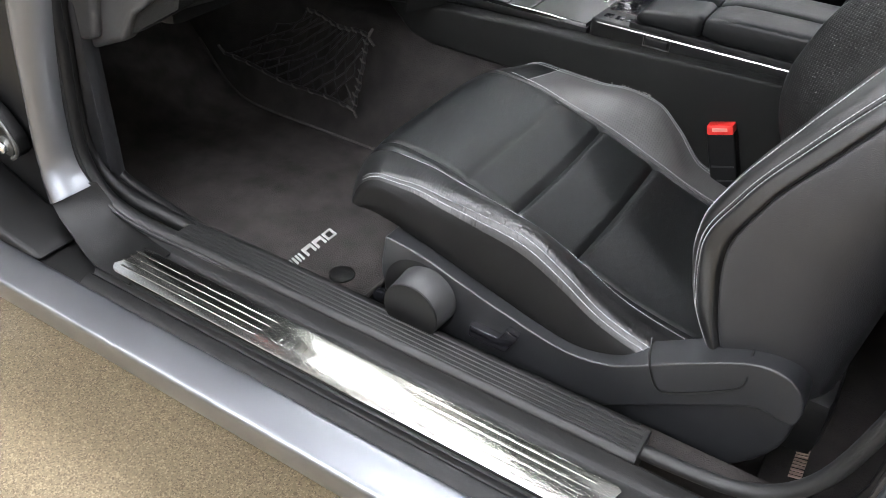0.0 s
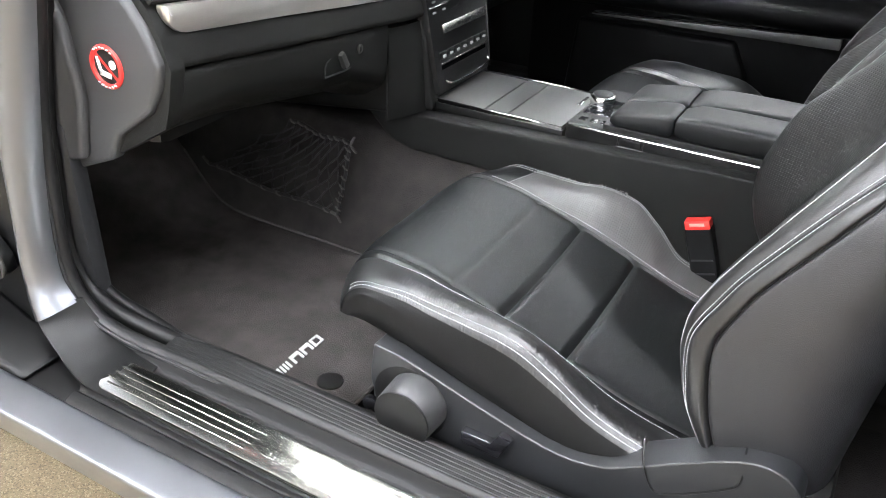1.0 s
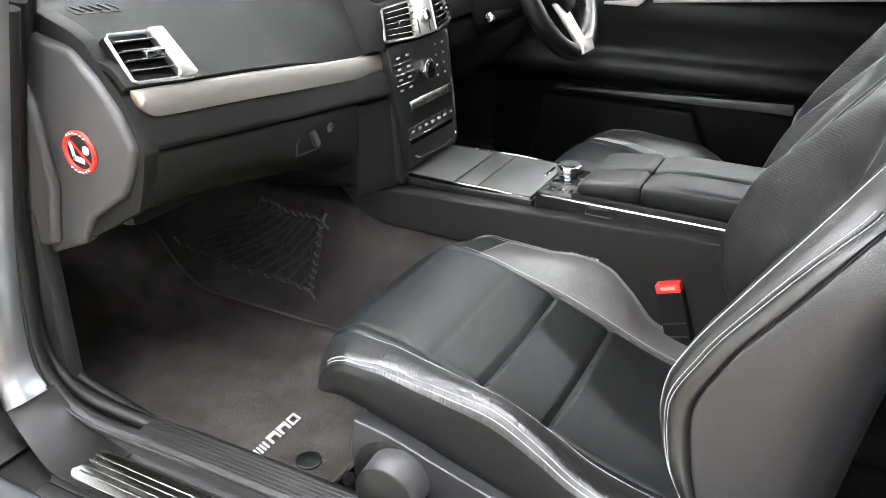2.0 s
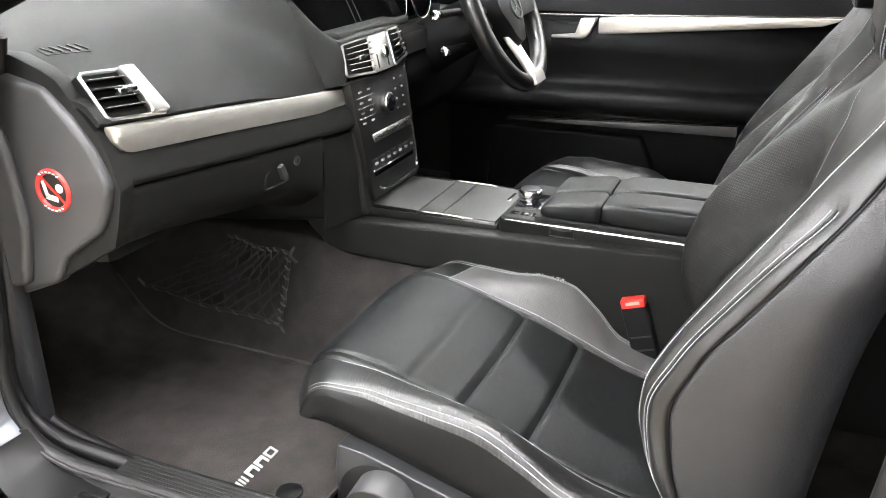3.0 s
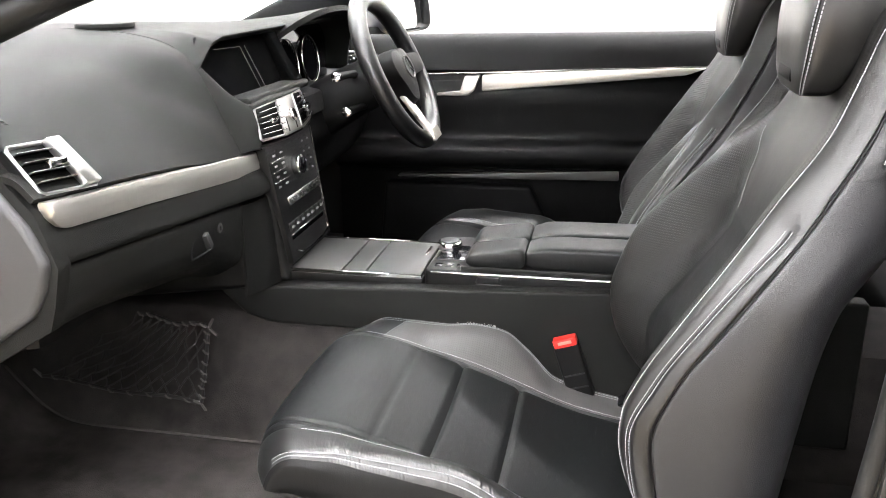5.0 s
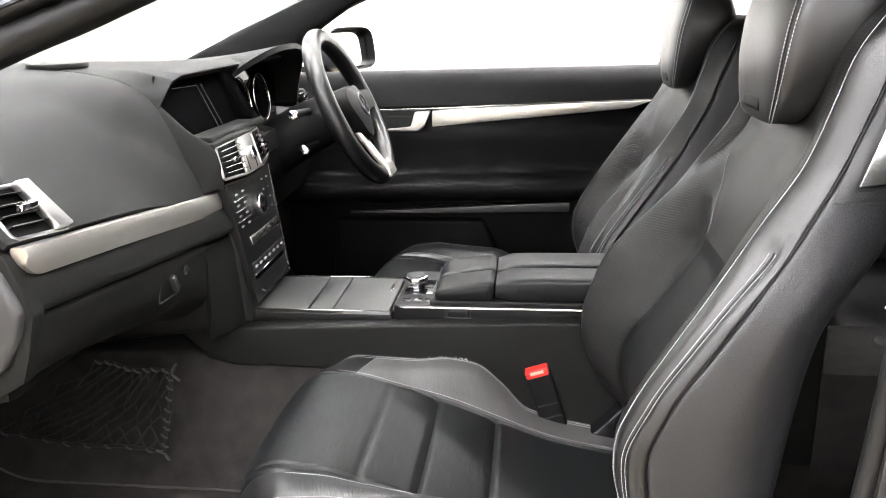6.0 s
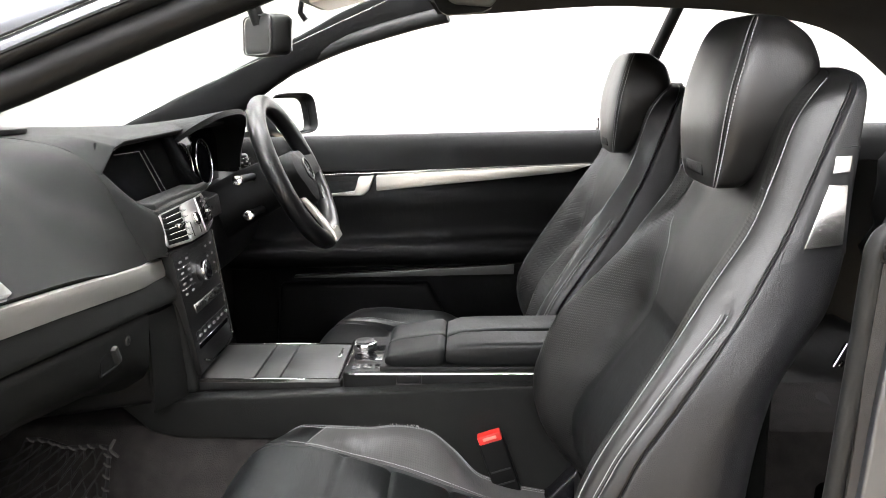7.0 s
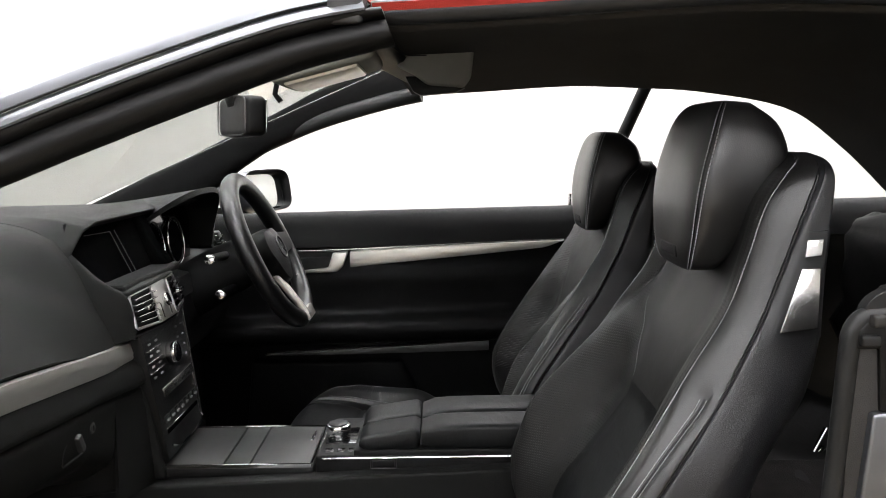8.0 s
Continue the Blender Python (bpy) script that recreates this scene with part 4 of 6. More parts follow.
# ---- belt buckle ----
def buckle():
    e = thing("belt_buckle", "black seat belt buckle with a red button", "belt buckle", (0.275, -0.178, 0.50))
    put("casing", box("casing", (-0.0225, -0.012, -0.12), (0.0225, 0.012, 0.03), 0.005, 3), BLACK_SOFT, e)
    put("release_button", box("release_button", (-0.0208, -0.0125, 0.026), (0.0208, 0.0105, 0.042), 0.003, 2), RED, e, "red release button")
    put("press_mark", box("press_mark", (-0.012, -0.013, 0.032), (0.012, -0.011, 0.038), 0.0005, 1), PINK_PRINT, e)
    put("stalk", box("stalk", (-0.012, -0.008, -0.21), (0.012, 0.008, -0.11), 0.004, 2), PLASTIC_DARK, e)
    put("casing_groove", box("casing_groove", (-0.018, -0.0128, -0.03), (0.018, -0.0115, -0.027), 0, 1), PLASTIC, e)
    put("casing_groove", box("casing_groove", (-0.018, -0.0128, -0.055), (0.018, -0.0115, -0.052), 0, 1), PLASTIC, e)
    put("anchor_cover", prism("anchor_cover", [(-0.022, -0.120), (0.028, -0.104), (0.070, -0.092), (0.125, -0.060), (0.14, -0.075), (0.11, -0.14), (0.0, -0.16)], "y", -0.030, 0.012, 0.006, 3), GLOSS, e, "shiny black anchor cover")
    e.rotation_euler = (0, radians(-18), 0)


buckle()


# ---- centre console ----
def console():
    e = thing("centre_console", "black centre console with brushed lids and padded armrest", "console")
    poly = [(-0.392, 0.588), (-0.25, 0.598), (0.0, 0.608), (0.33, 0.622), (0.75, 0.632), (0.75, 0.36), (0.30, 0.36), (0.04, 0.40), (-0.03, 0.518), (-0.14, 0.522), (-0.29, 0.524), (-0.335, 0.535)]
    put("side_panel", prism("side_panel", poly, "y", -0.172, -0.135, 0.006, 3), SOFT, e)
    put("side_panel", prism("side_panel", poly, "y", 0.055, 0.092, 0.006, 3), SOFT, e)
    put("core", box("core", (-0.33, -0.14, 0.40), (0.75, 0.06, 0.600), 0.004), PLASTIC_DARK, e)
    # lids of the front trays
    deck = put("tray_frame", box("tray_frame", (-0.275, -0.139, 0.600), (0.0, 0.062, 0.6165), 0.003), PLASTIC_DARK, e)
    for a, b in ((-0.268, -0.158), (-0.155, -0.112), (-0.109, -0.006)):
        put("tray_lid", box("tray_lid", (a, -0.132, 0.612), (b, 0.056, 0.6215), 0.002), TRAY, deck, "brushed dark grey metal lid")
    put("lid_pull", box("lid_pull", (-0.022, -0.02, 0.6215), (-0.016, 0.03, 0.6235), 0.001, 1), CHROME, deck)
    for y in (-0.1365, 0.0595):
        put("chrome_strip", box("chrome_strip", (-0.27, y - 0.0012, 0.614), (-0.002, y + 0.0012, 0.623), 0.001, 1), CHROME, deck, "thin chrome edging")
    put("chrome_strip", box("chrome_strip", (-0.004, -0.138, 0.614), (-0.002, 0.061, 0.623), 0.001, 1), CHROME, deck)
    # controller field
    field = put("controller_panel", prism("controller_panel", [(0.004, -0.138), (0.012, 0.05), (0.02, 0.062), (0.40, 0.062), (0.40, -0.142), (0.012, -0.142)], "z", 0.602, 0.637, 0.006, 3), PLASTIC_DARK, e, "satin black control panel")
    put("chrome_strip", tube("chrome_strip", [(0.40, -0.1425, 0.634), (0.02, -0.1425, 0.633), (0.006, -0.135, 0.632), (0.008, 0.045, 0.632), (0.018, 0.061, 0.633)], 0.0016, 6), SATIN, field)
    base = put("knob_plate", box("knob_plate", (0.015, -0.085, 0.634), (0.075, 0.0, 0.639), 0.003), GLOSS, field)
    put("knob_foot", disc("knob_foot", (0.034, -0.045, 0.643), (0, 0, 1), 0.017, 0.016, 0.002), CHROME, field)
    put("rotary_knob", disc("rotary_knob", (0.034, -0.045, 0.654), (0, 0, 1), 0.023, 0.016, 0.004), CHROME, field, "chrome rotary control knob")
    put("knob_top", disc("knob_top", (0.034, -0.045, 0.6625), (0, 0, 1), 0.018, 0.003, 0.001), PLASTIC, field)
    for i in range(3):
        put("switch", box("switch", (0.019 + 0.02 * i, -0.122, 0.634), (0.033 + 0.02 * i, -0.104, 0.6378), 0.001), GLOSS, field)
    put("ash_button", box("ash_button", (0.103, -0.1455, 0.6165), (0.142, -0.140, 0.6305), 0.003, 3), PLASTIC_DARK, e, "small black push panel")
    put("button_frame", tube("button_frame", [(0.100, -0.1425, 0.6145), (0.145, -0.1425, 0.6145), (0.145, -0.1425, 0.6325), (0.100, -0.1425, 0.6325)], 0.0009, 6, True), TRAY, e)
    # armrest pads
    for x0, x1 in ((0.080, 0.186), (0.189, 0.56)):
        for y0, y1 in ((-0.138, -0.055), (-0.052, 0.045)):
            rings = []
            for x in np.linspace(x0, x1, 16):
                k = min((x - x0) / 0.018, (x1 - x) / 0.018, 1.0)
                k = math.sqrt(max(k * (2 - k), 0.0))
                top = float(np.interp(x, (0.08, 0.186, 0.25, 0.56), (0.668, 0.684, 0.688, 0.690)))
                ring = []
                for a in np.linspace(0, 2 * math.pi, 28, endpoint=False):
                    u, v = math.copysign(abs(math.cos(a)) ** 0.35, math.cos(a)), math.copysign(abs(math.sin(a)) ** 0.35, math.sin(a))
                    hw, hz = 0.5 * (y1 - y0) - 0.004 * (1 - k), 0.5 * (top - 0.642) - 0.007 * (1 - k)
                    ring.append((x, 0.5 * (y0 + y1) + hw * u, 0.642 + 0.5 * (top - 0.642) + hz * v))
                rings.append(ring)
            put("armrest_pad", loft("armrest_pad", rings, True, True), LEATHER, e, "padded black leather armrest half", 50)
    put("armrest_base", box("armrest_base", (0.07, -0.139, 0.632), (0.57, 0.066, 0.646), 0.004), PLASTIC_DARK, e)


console()


# ---- dashboard ----
def dash_profile(y):
    """Front-to-rear line of the upper pad at a place across: windscreen base to the edge over the trim bar."""
    bow = 0.02 * (abs(y + 0.04) / 0.7) ** 2
    top = float(np.interp(y, (-0.72, -0.6, -0.45, -0.3, -0.2), (0.985, 1.005, 1.030, 1.047, 1.055)))
    edge = float(np.interp(y, (-0.72, -0.5, -0.3, -0.15), (0.908, 0.888, 0.866, 0.850)))
    low = [(-0.82, top + 0.008), (-0.70, top + 0.008), (-0.58, top + 0.004), (-0.49, top - 0.008), (-0.43, top - 0.028), (-0.375, edge + 0.58 * (top - 0.028 - edge)), (-0.325 - bow, edge + 0.022), (-0.302 - bow, edge)]
    bulge = [(-0.82, 1.062), (-0.70, 1.064), (-0.58, 1.062), (-0.49, 1.055), (-0.42, 1.038), (-0.376, 1.004), (-0.330, 0.925), (-0.303, 0.852)]
    f = float(np.interp(y, (-0.42, -0.204), (0, 1)))
    f = f * f * (3 - 2 * f)
    return [(a[0] * (1 - f) + b[0] * f, a[1] * (1 - f) + b[1] * f) for a, b in zip(low, bulge)]


def brow_line(y):
    """The pad over the display, out to its brow."""
    f = float(np.interp(y, (-0.206, -0.160, -0.12), (0.0, 0.85, 1.0)))
    zb, xb = 0.992 + 0.054 * f, -0.370 + 0.012 * f
    d = float(np.interp(y, (0.0, 0.3, 0.6, 0.7), (0.0, 0.018, 0.037, 0.043)))
    return [(-0.82, 1.058 - d), (-0.70, 1.062 - d), (-0.58, 1.063 - d), (-0.49, 1.056 + 0.004 * f - 0.6 * d), (-0.42, 1.039 + 0.018 * f), (-0.385, 1.012 + 0.040 * f), (xb, zb), (xb - 0.008, zb - 0.010)]


def vent(e, corners, n, chrome_bar):
    """A louvred air vent: corners tl, tr, br, bl seen from the seat; the face looks to the rear."""
    tl, tr, br, bl = [np.array(c, float) for c in corners]
    nrm = np.cross(tr - tl, bl - tl)
    nrm /= np.linalg.norm(nrm)
    if nrm[0] < 0:
        nrm = -nrm
    v = put("air_vent", plate("air_vent", [tl, tr, br, bl] if np.cross(tr - tl, br - tr) @ nrm > 0 else [tl, bl, br, tr], 0.03, 0.0), PLASTIC_DARK, e, "air vent with chrome surround")
    loop = []
    for a, b in ((tl, tr), (tr, br), (br, bl), (bl, tl)):
        loop += [a + (b - a) * f for f in (0.06, 0.5, 0.94)]
    loop = [p + 0.004 * nrm for p in loop]
    put("surround", tube("surround", loop, 0.0026, 8, True), SILVER, v)
    for i in range(n):
        f = (i + 1) / (n + 1)
        a, b = tl + (bl - tl) * f, tr + (br - tr) * f
        d = b - a
        q = [a + 0.03 * d, b - 0.03 * d]
        up = np.array((0, 0, 0.0022))
        put("louvre", plate("louvre", [q[0] + 0.012 * nrm, q[1] + 0.012 * nrm, q[1] - 0.004 * nrm + 2 * up, q[0] - 0.004 * nrm + 2 * up], 0.0016, 0.0005, 1), GLOSS, v)
        put("louvre_edge", tube("louvre_edge", [q[0] + 0.0125 * nrm, q[1] + 0.0125 * nrm], 0.0007, 6), SATIN, v)
    if chrome_bar:
        f0, f1 = chrome_bar
        q = [tl + (tr - tl) * f0, tl + (tr - tl) * f1, bl + (br - bl) * f1, bl + (br - bl) * f0]
        put("chrome_panel", plate("chrome_panel", [p + 0.016 * nrm for p in (q if np.cross(q[1] - q[0], q[2] - q[1]) @ nrm > 0 else q[::-1])], 0.012, 0.003), SILVER, v, "chrome vent adjuster panel")
    mid = 0.25 * (tl + tr + br + bl)
    put("vent_tab", box("vent_tab", tuple(mid + 0.014 * nrm - np.array((0.005, 0.016, 0.004))), tuple(mid + 0.014 * nrm + np.array((0.005, 0.016, 0.004))), 0.002), CHROME, v)
    return v


def dashboard():
    e = thing("dashboard", "black car dashboard with brushed silver trim bar", "dashboard")

    def sweep(y):
        """The lower dash swings to the rear where it meets the control stack."""
        return smooth(y, (-0.30, -0.24, -0.19, -0.15), (0.0, 0.006, 0.018, 0.026))

    def valley(x, y):
        """A hollow that runs beside the swelling of the display."""
        d = (y - float(np.interp(x, (-0.46, -0.39, -0.353, -0.311), (-0.345, -0.325, -0.262, -0.19)))) / 0.050
        return 0.009 * math.exp(-d * d) * smooth(x, (-0.54, -0.43, -0.33, -0.305), (0, 1, 0.8, 0))
    rings = [[(x - 0.6 * valley(x, y), y, z - valley(x, y)) for x, z in spline(dash_profile(y), 48)] for y in np.linspace(-0.715, -0.204, 70)]
    put("upper_pad", thick(loft("upper_pad", rings), 0.008), SOFT, e, "soft black dashboard top pad")
    rings = [[(x, y, z) for x, z in spline(brow_line(y), 30)] for y in np.concatenate([np.linspace(-0.205, -0.12, 16), np.linspace(-0.10, 0.70, 20)])]
    put("display_brow", thick(loft("display_brow", rings), 0.006), SOFT, e, "soft pad with the display's brow")
    # silver trim bar
    rings = []
    for y in np.concatenate([np.linspace(-0.705, -0.665, 12), np.linspace(-0.65, -0.145, 26)]):
        bow = 0.02 * (abs(y + 0.04) / 0.7) ** 2
        z1 = float(np.interp(y, (-0.72, -0.5, -0.3, -0.15), (0.903, 0.882, 0.860, 0.845)))
        q = min(1.0, (y + 0.705) / 0.035)
        h = 0.004 + 0.034 * math.sqrt(max(q * (2 - q), 0.0))
        rings.append([(-0.306 - bow, y, z1), (-0.296 - bow, y, z1 - 0.04 * h), (-0.2915 - bow, y, z1 - 0.5 * h), (-0.296 - bow, y, z1 - 0.96 * h), (-0.308 - bow, y, z1 - h)])
    put("trim_bar", fixed(loft("trim_bar", rings, True, True)), ALU, e, "brushed silver trim bar")
    # fascia below the bar, then glovebox
    rings = []
    for y in np.linspace(-0.715, -0.145, 24):
        bow = 0.02 * (abs(y + 0.04) / 0.7) ** 2
        z1 = float(np.interp(y, (-0.72, -0.5, -0.3, -0.15), (0.868, 0.846, 0.824, 0.808)))
        z0 = float(np.interp(y, (-0.72, -0.35, -0.2), (0.822, 0.785, 0.772)))
        rings.append([(x - bow + 0.6 * sweep(y), y, z) for x, z in spline([(-0.315, z1 + 0.01), (-0.300, z1), (-0.292, z0 + 0.02), (-0.292, z0 + 0.003), (-0.31, z0)], 14)])
    put("fascia", thick(loft("fascia", rings), 0.004), SOFT, e)
    rings = []
    for y in np.linspace(-0.712, -0.236, 30):
        z0 = float(np.interp(y, (-0.72, -0.35, -0.2), (0.817, 0.781, 0.768)))
        bow = 0.02 * (abs(y + 0.04) / 0.7) ** 2
        low = float(np.interp(y, (-0.72, -0.59, -0.32, -0.15), (0.742, 0.736, 0.693, 0.625)))
        rings.append([(x - bow, y, z) for x, z in spline([(-0.312, z0), (-0.301, z0 - 0.003), (-0.302, 0.7 * z0 + 0.3 * low), (-0.308, low + 0.022), (-0.328, low), (-0.39, low - 0.022), (-0.60, low - 0.03)], 30)])
    glove = put("glovebox_door", thick(loft("glovebox_door", rings), 0.006), SOFT, e, "black glovebox lid")
    side = []
    for y in np.linspace(-0.2335, -0.147, 20):
        z0 = float(np.interp(y, (-0.72, -0.35, -0.2), (0.817, 0.781, 0.768)))
        bow, sw = 0.02 * (abs(y + 0.04) / 0.7) ** 2, sweep(y)
        side.append([(x - bow + sw * k, y, z) for x, z, k in ((-0.312, z0, 0.6), (-0.301, z0 - 0.003, 0.65), (-0.302, 0.735, 0.9), (-0.304, 0.70, 1.1), (-0.306, 0.66, 1.3), (-0.308, 0.62, 1.5), (-0.312, 0.598, 1.6))])
    put("stack_flank", thick(loft("stack_flank", side), 0.006), SOFT, e, "soft black flank of the control stack", 60)
    recess = [(-0.305, -0.408, 0.728), (-0.305, -0.345, 0.727), (-0.3045, -0.295, 0.741), (-0.304, -0.276, 0.762), (-0.304, -0.29, 0.771), (-0.304, -0.388, 0.757), (-0.3045, -0.405, 0.748)]
    put("handle_recess", plate("handle_recess", recess, 0.012, 0.002), PLASTIC_DARK, glove)
    put("recess_rim", tube("recess_rim", spline([np.array(p) + np.array((0.0012, 0, 0)) for p in recess + recess[:1]], 50), 0.0014, 6), PLASTIC, glove)
    put("release_handle", box("release_handle", (-0.308, -0.370, 0.732), (-0.293, -0.358, 0.762), 0.004, 2, Matrix.Rotation(radians(28), 4, "X")), TRAY, glove, "grey release lever")
    put("key_lock", disc("key_lock", (-0.301, -0.318, 0.754), (1, 0, 0), 0.0085, 0.008, 0.002), TRAY, glove)
    put("key_slot", box("key_slot", (-0.2975, -0.3195, 0.750), (-0.296, -0.3165, 0.758), 0, 1), PLASTIC_DARK, glove)
    # outer end cap, shown with the door open
    cap = [(-0.60, 0.975), (-0.47, 0.962), (-0.40, 0.948), (-0.362, 0.914), (-0.332, 0.876), (-0.311, 0.831), (-0.322, 0.796), (-0.342, 0.762), (-0.408, 0.717), (-0.432, 0.675), (-0.533, 0.632), (-0.60, 0.63)]
    c = put("end_cap", prism("end_cap", cap, "y", -0.727, -0.700, 0.010, 3), PLASTIC_GREY, e, "charcoal plastic dashboard end cap")
    put("end_cap_step", prism("end_cap_step", [(-0.60, 0.94), (-0.50, 0.93), (-0.467, 0.87), (-0.455, 0.76), (-0.475, 0.67), (-0.60, 0.635)], "y", -0.742, -0.722, 0.010, 3), PLASTIC_GREY, c)
    rim = [(-0.45, 0.984), (-0.403, 0.968), (-0.380, 0.956), (-0.350, 0.918), (-0.325, 0.890), (-0.304, 0.823), (-0.316, 0.775), (-0.328, 0.741), (-0.42, 0.686), (-0.60, 0.64), (-0.60, 0.985)]
    put("end_rim", prism("end_rim", rim, "y", -0.716, -0.69, 0.004, 2), SOFT, e)
    vent(e, [(-0.368, -0.696, 0.959), (-0.363, -0.609, 0.953), (-0.318, -0.598, 0.896), (-0.326, -0.698, 0.906)], 4, (0.68, 0.97))
    # demister slots by the screen pillar
    def on_pad(x, y, d):
        line = spline(dash_profile(y), 60)
        return (x, y, float(np.interp(x, line[:, 0], line[:, 1])) + d)
    g = put("demister", plate("demister", [on_pad(-0.465, -0.662, 0.001), on_pad(-0.448, -0.662, 0.001), on_pad(-0.424, -0.608, 0.001), on_pad(-0.442, -0.605, 0.001)], 0.004, 0), PLASTIC_DARK, e)
    for i in range(5):
        y = -0.657 + 0.0105 * i
        a = -0.463 + 0.43 * (y + 0.657)
        put("slot_bar", tube("slot_bar", [on_pad(a, y, 0.0015), on_pad(a + 0.017, y + 0.006, 0.0015)], 0.0013, 6), PLASTIC, g)
    put("speaker_cover", disc("speaker_cover", (-0.56, -0.16, 1.066), (0, 0, 1), 0.05, 0.010, 0.004), PLASTIC_DARK, e)
    # display sunk under its brow
    end = spline(dash_profile(-0.204), 48)
    end = [(x - 0.6 * valley(x, -0.204), -0.2045, z - valley(x, -0.204)) for x, z in end if x > -0.425]
    outer = spline(end, 24)
    inner = spline([(-0.400, -0.190, 1.010), (-0.371, -0.182, 0.985), (-0.334, -0.163, 0.945), (-0.302, -0.158, 0.929), (-0.287, -0.163, 0.900), (-0.281, -0.163, 0.852)], 24)
    rings = []
    for p, q in zip(outer, inner):
        swell = np.array((0.004, 0.0, 0.004))
        rings.append([p + (q - p) * k + swell * math.sin(math.pi * k) for k in np.linspace(0, 1, 12)])
    put("display_cheek", thick(loft("display_cheek", rings), 0.006), SOFT, e, "", 60)
    hood = put("display_housing", plate("display_housing", [(-0.372, -0.225, 0.985), (-0.345, -0.15, 0.930), (-0.340, 0.12, 0.925), (-0.385, 0.14, 1.045), (-0.388, -0.165, 1.047)], 0.05, 0.002), RECESS, e, "recess round the central display")
    put("display_glass", plate("display_glass", [(-0.366, -0.168, 0.986), (-0.347, -0.108, 0.938), (-0.347, 0.000, 0.932), (-0.380, 0.012, 1.019), (-0.380, -0.110, 1.025), (-0.378, -0.138, 1.018)], 0.008, 0.002), SCREEN, hood, "dark switched-off display")
    put("display_edge", tube("display_edge", [(-0.376, -0.125, 1.022), (-0.374, -0.020, 1.0185), (-0.338, -0.010, 0.932)], 0.0008, 6), TRAY, hood)
    put("display_edge", tube("display_edge", [(-0.374, 0.000, 1.0185), (-0.337, 0.010, 0.932)], 0.0009, 6), TRAY, hood)
    put("display_pillar", prism("display_pillar", [(-0.41, 1.05), (-0.372, 1.044), (-0.345, 0.985), (-0.312, 0.938), (-0.37, 0.93)], "y", 0.105, 0.15, 0.010, 3), RECESS, e)
    put("vent_shelf", box("vent_shelf", (-0.40, -0.150, 0.924), (-0.304, 0.150, 0.940), 0.007, 3), SOFT, e)
    # instrument hood and dials
    rings = []
    for k in range(14):
        f = k / 13
        ring = []
        for a in np.linspace(0, math.pi, 32):
            s1 = math.sin(a) ** 0.6
            side = 1.0 if math.cos(a) > 0 else 0.35
            x1 = -0.300 - 0.135 * (1 - math.sin(a)) * side
            ring.append((-0.60 + (x1 + 0.60) * f, 0.345 - 0.215 * math.copysign(abs(math.cos(a)) ** 0.75, math.cos(a)), 0.925 + (0.100 + 0.053 * f) * s1))
        rings.append(ring)
    put("instrument_hood", thick(loft("instrument_hood", rings), 0.012), SOFT, e, "black hood over the dials")
    put("instrument_face", box("instrument_face", (-0.425, 0.14, 0.86), (-0.40, 0.55, 1.05), 0.01), GLOSS, e)
    for y, r in ((0.262, 0.054), (0.398, 0.054)):
        dial = put("dial", disc("dial", (-0.3945, y, 0.955), (1, 0, 0.12), r - 0.002, 0.004, 0.001, 40), SCREEN, e, "black dial face")
        put("dial_ring", tube("dial_ring", [(-0.389 - 0.12 * (r * math.sin(a)), y + r * math.cos(a), 0.955 + r * math.sin(a)) for a in np.linspace(0, 2 * math.pi, 48, endpoint=False)], 0.0017, 8, True), CHROME, dial, "thin chrome dial ring")
        for k in range(21):
            w = radians(-30 + 12 * k)
            put("tick", tube("tick", [(-0.3905 - 0.12 * q * math.sin(w), y + q * math.cos(w), 0.955 + q * math.sin(w)) for q in (r * 0.80, r * (0.88 if k % 2 else 0.92))], 0.0005, 4), PLASTIC_GREY, dial)
    put("hood_sill", prism("hood_sill", [(-0.42, 0.90), (-0.33, 0.895), (-0.32, 0.85), (-0.42, 0.85)], "y", 0.13, 0.60, 0.01, 2), PLASTIC_DARK, e)
    # centre vents and control stack
    vent(e, [(-0.300, -0.153, 0.922), (-0.294, -0.064, 0.925), (-0.273, -0.078, 0.863), (-0.284, -0.166, 0.868)], 5, None)
    put("vent_centre", plate("vent_centre", [(-0.289, -0.062, 0.927), (-0.267, -0.076, 0.862), (-0.267, 0.004, 0.862), (-0.289, 0.010, 0.928)], 0.02, 0.004), SILVER, e, "chrome panel between the air vents")
    for i in range(2):
        y = -0.058 + 0.040 * i
        put("vent_groove", plate("vent_groove", [(-0.2875, y + 0.006 + 0.004 * i, 0.922), (-0.2685, y - 0.004, 0.867), (-0.2685, y + 0.002, 0.867), (-0.2875, y + 0.012 + 0.004 * i, 0.922)], 0.003, 0.0005, 1), PLASTIC_DARK, e)
    put("vent_wheel", disc("vent_wheel", (-0.277, -0.028, 0.894), (1, 0, 0.35), 0.013, 0.014, 0.003), POLISHED, e)
    vent(e, [(-0.294, 0.012, 0.927), (-0.300, 0.072, 0.924), (-0.288, 0.094, 0.868), (-0.273, 0.006, 0.862)], 5, None)
    put("vent_hood", plate("vent_hood", [(-0.296, -0.160, 0.929), (-0.289, -0.062, 0.933), (-0.289, 0.012, 0.934), (-0.298, 0.080, 0.930), (-0.40, 0.085, 0.940), (-0.40, -0.17, 0.940)], 0.006, 0.002), SOFT, e)
    put("vent_foot", plate("vent_foot", [(-0.279, -0.168, 0.861), (-0.270, -0.077, 0.8585), (-0.270, 0.005, 0.8585), (-0.284, 0.096, 0.862), (-0.33, 0.096, 0.858), (-0.33, -0.168, 0.858)], 0.004, 0.001), PLASTIC_DARK, e)
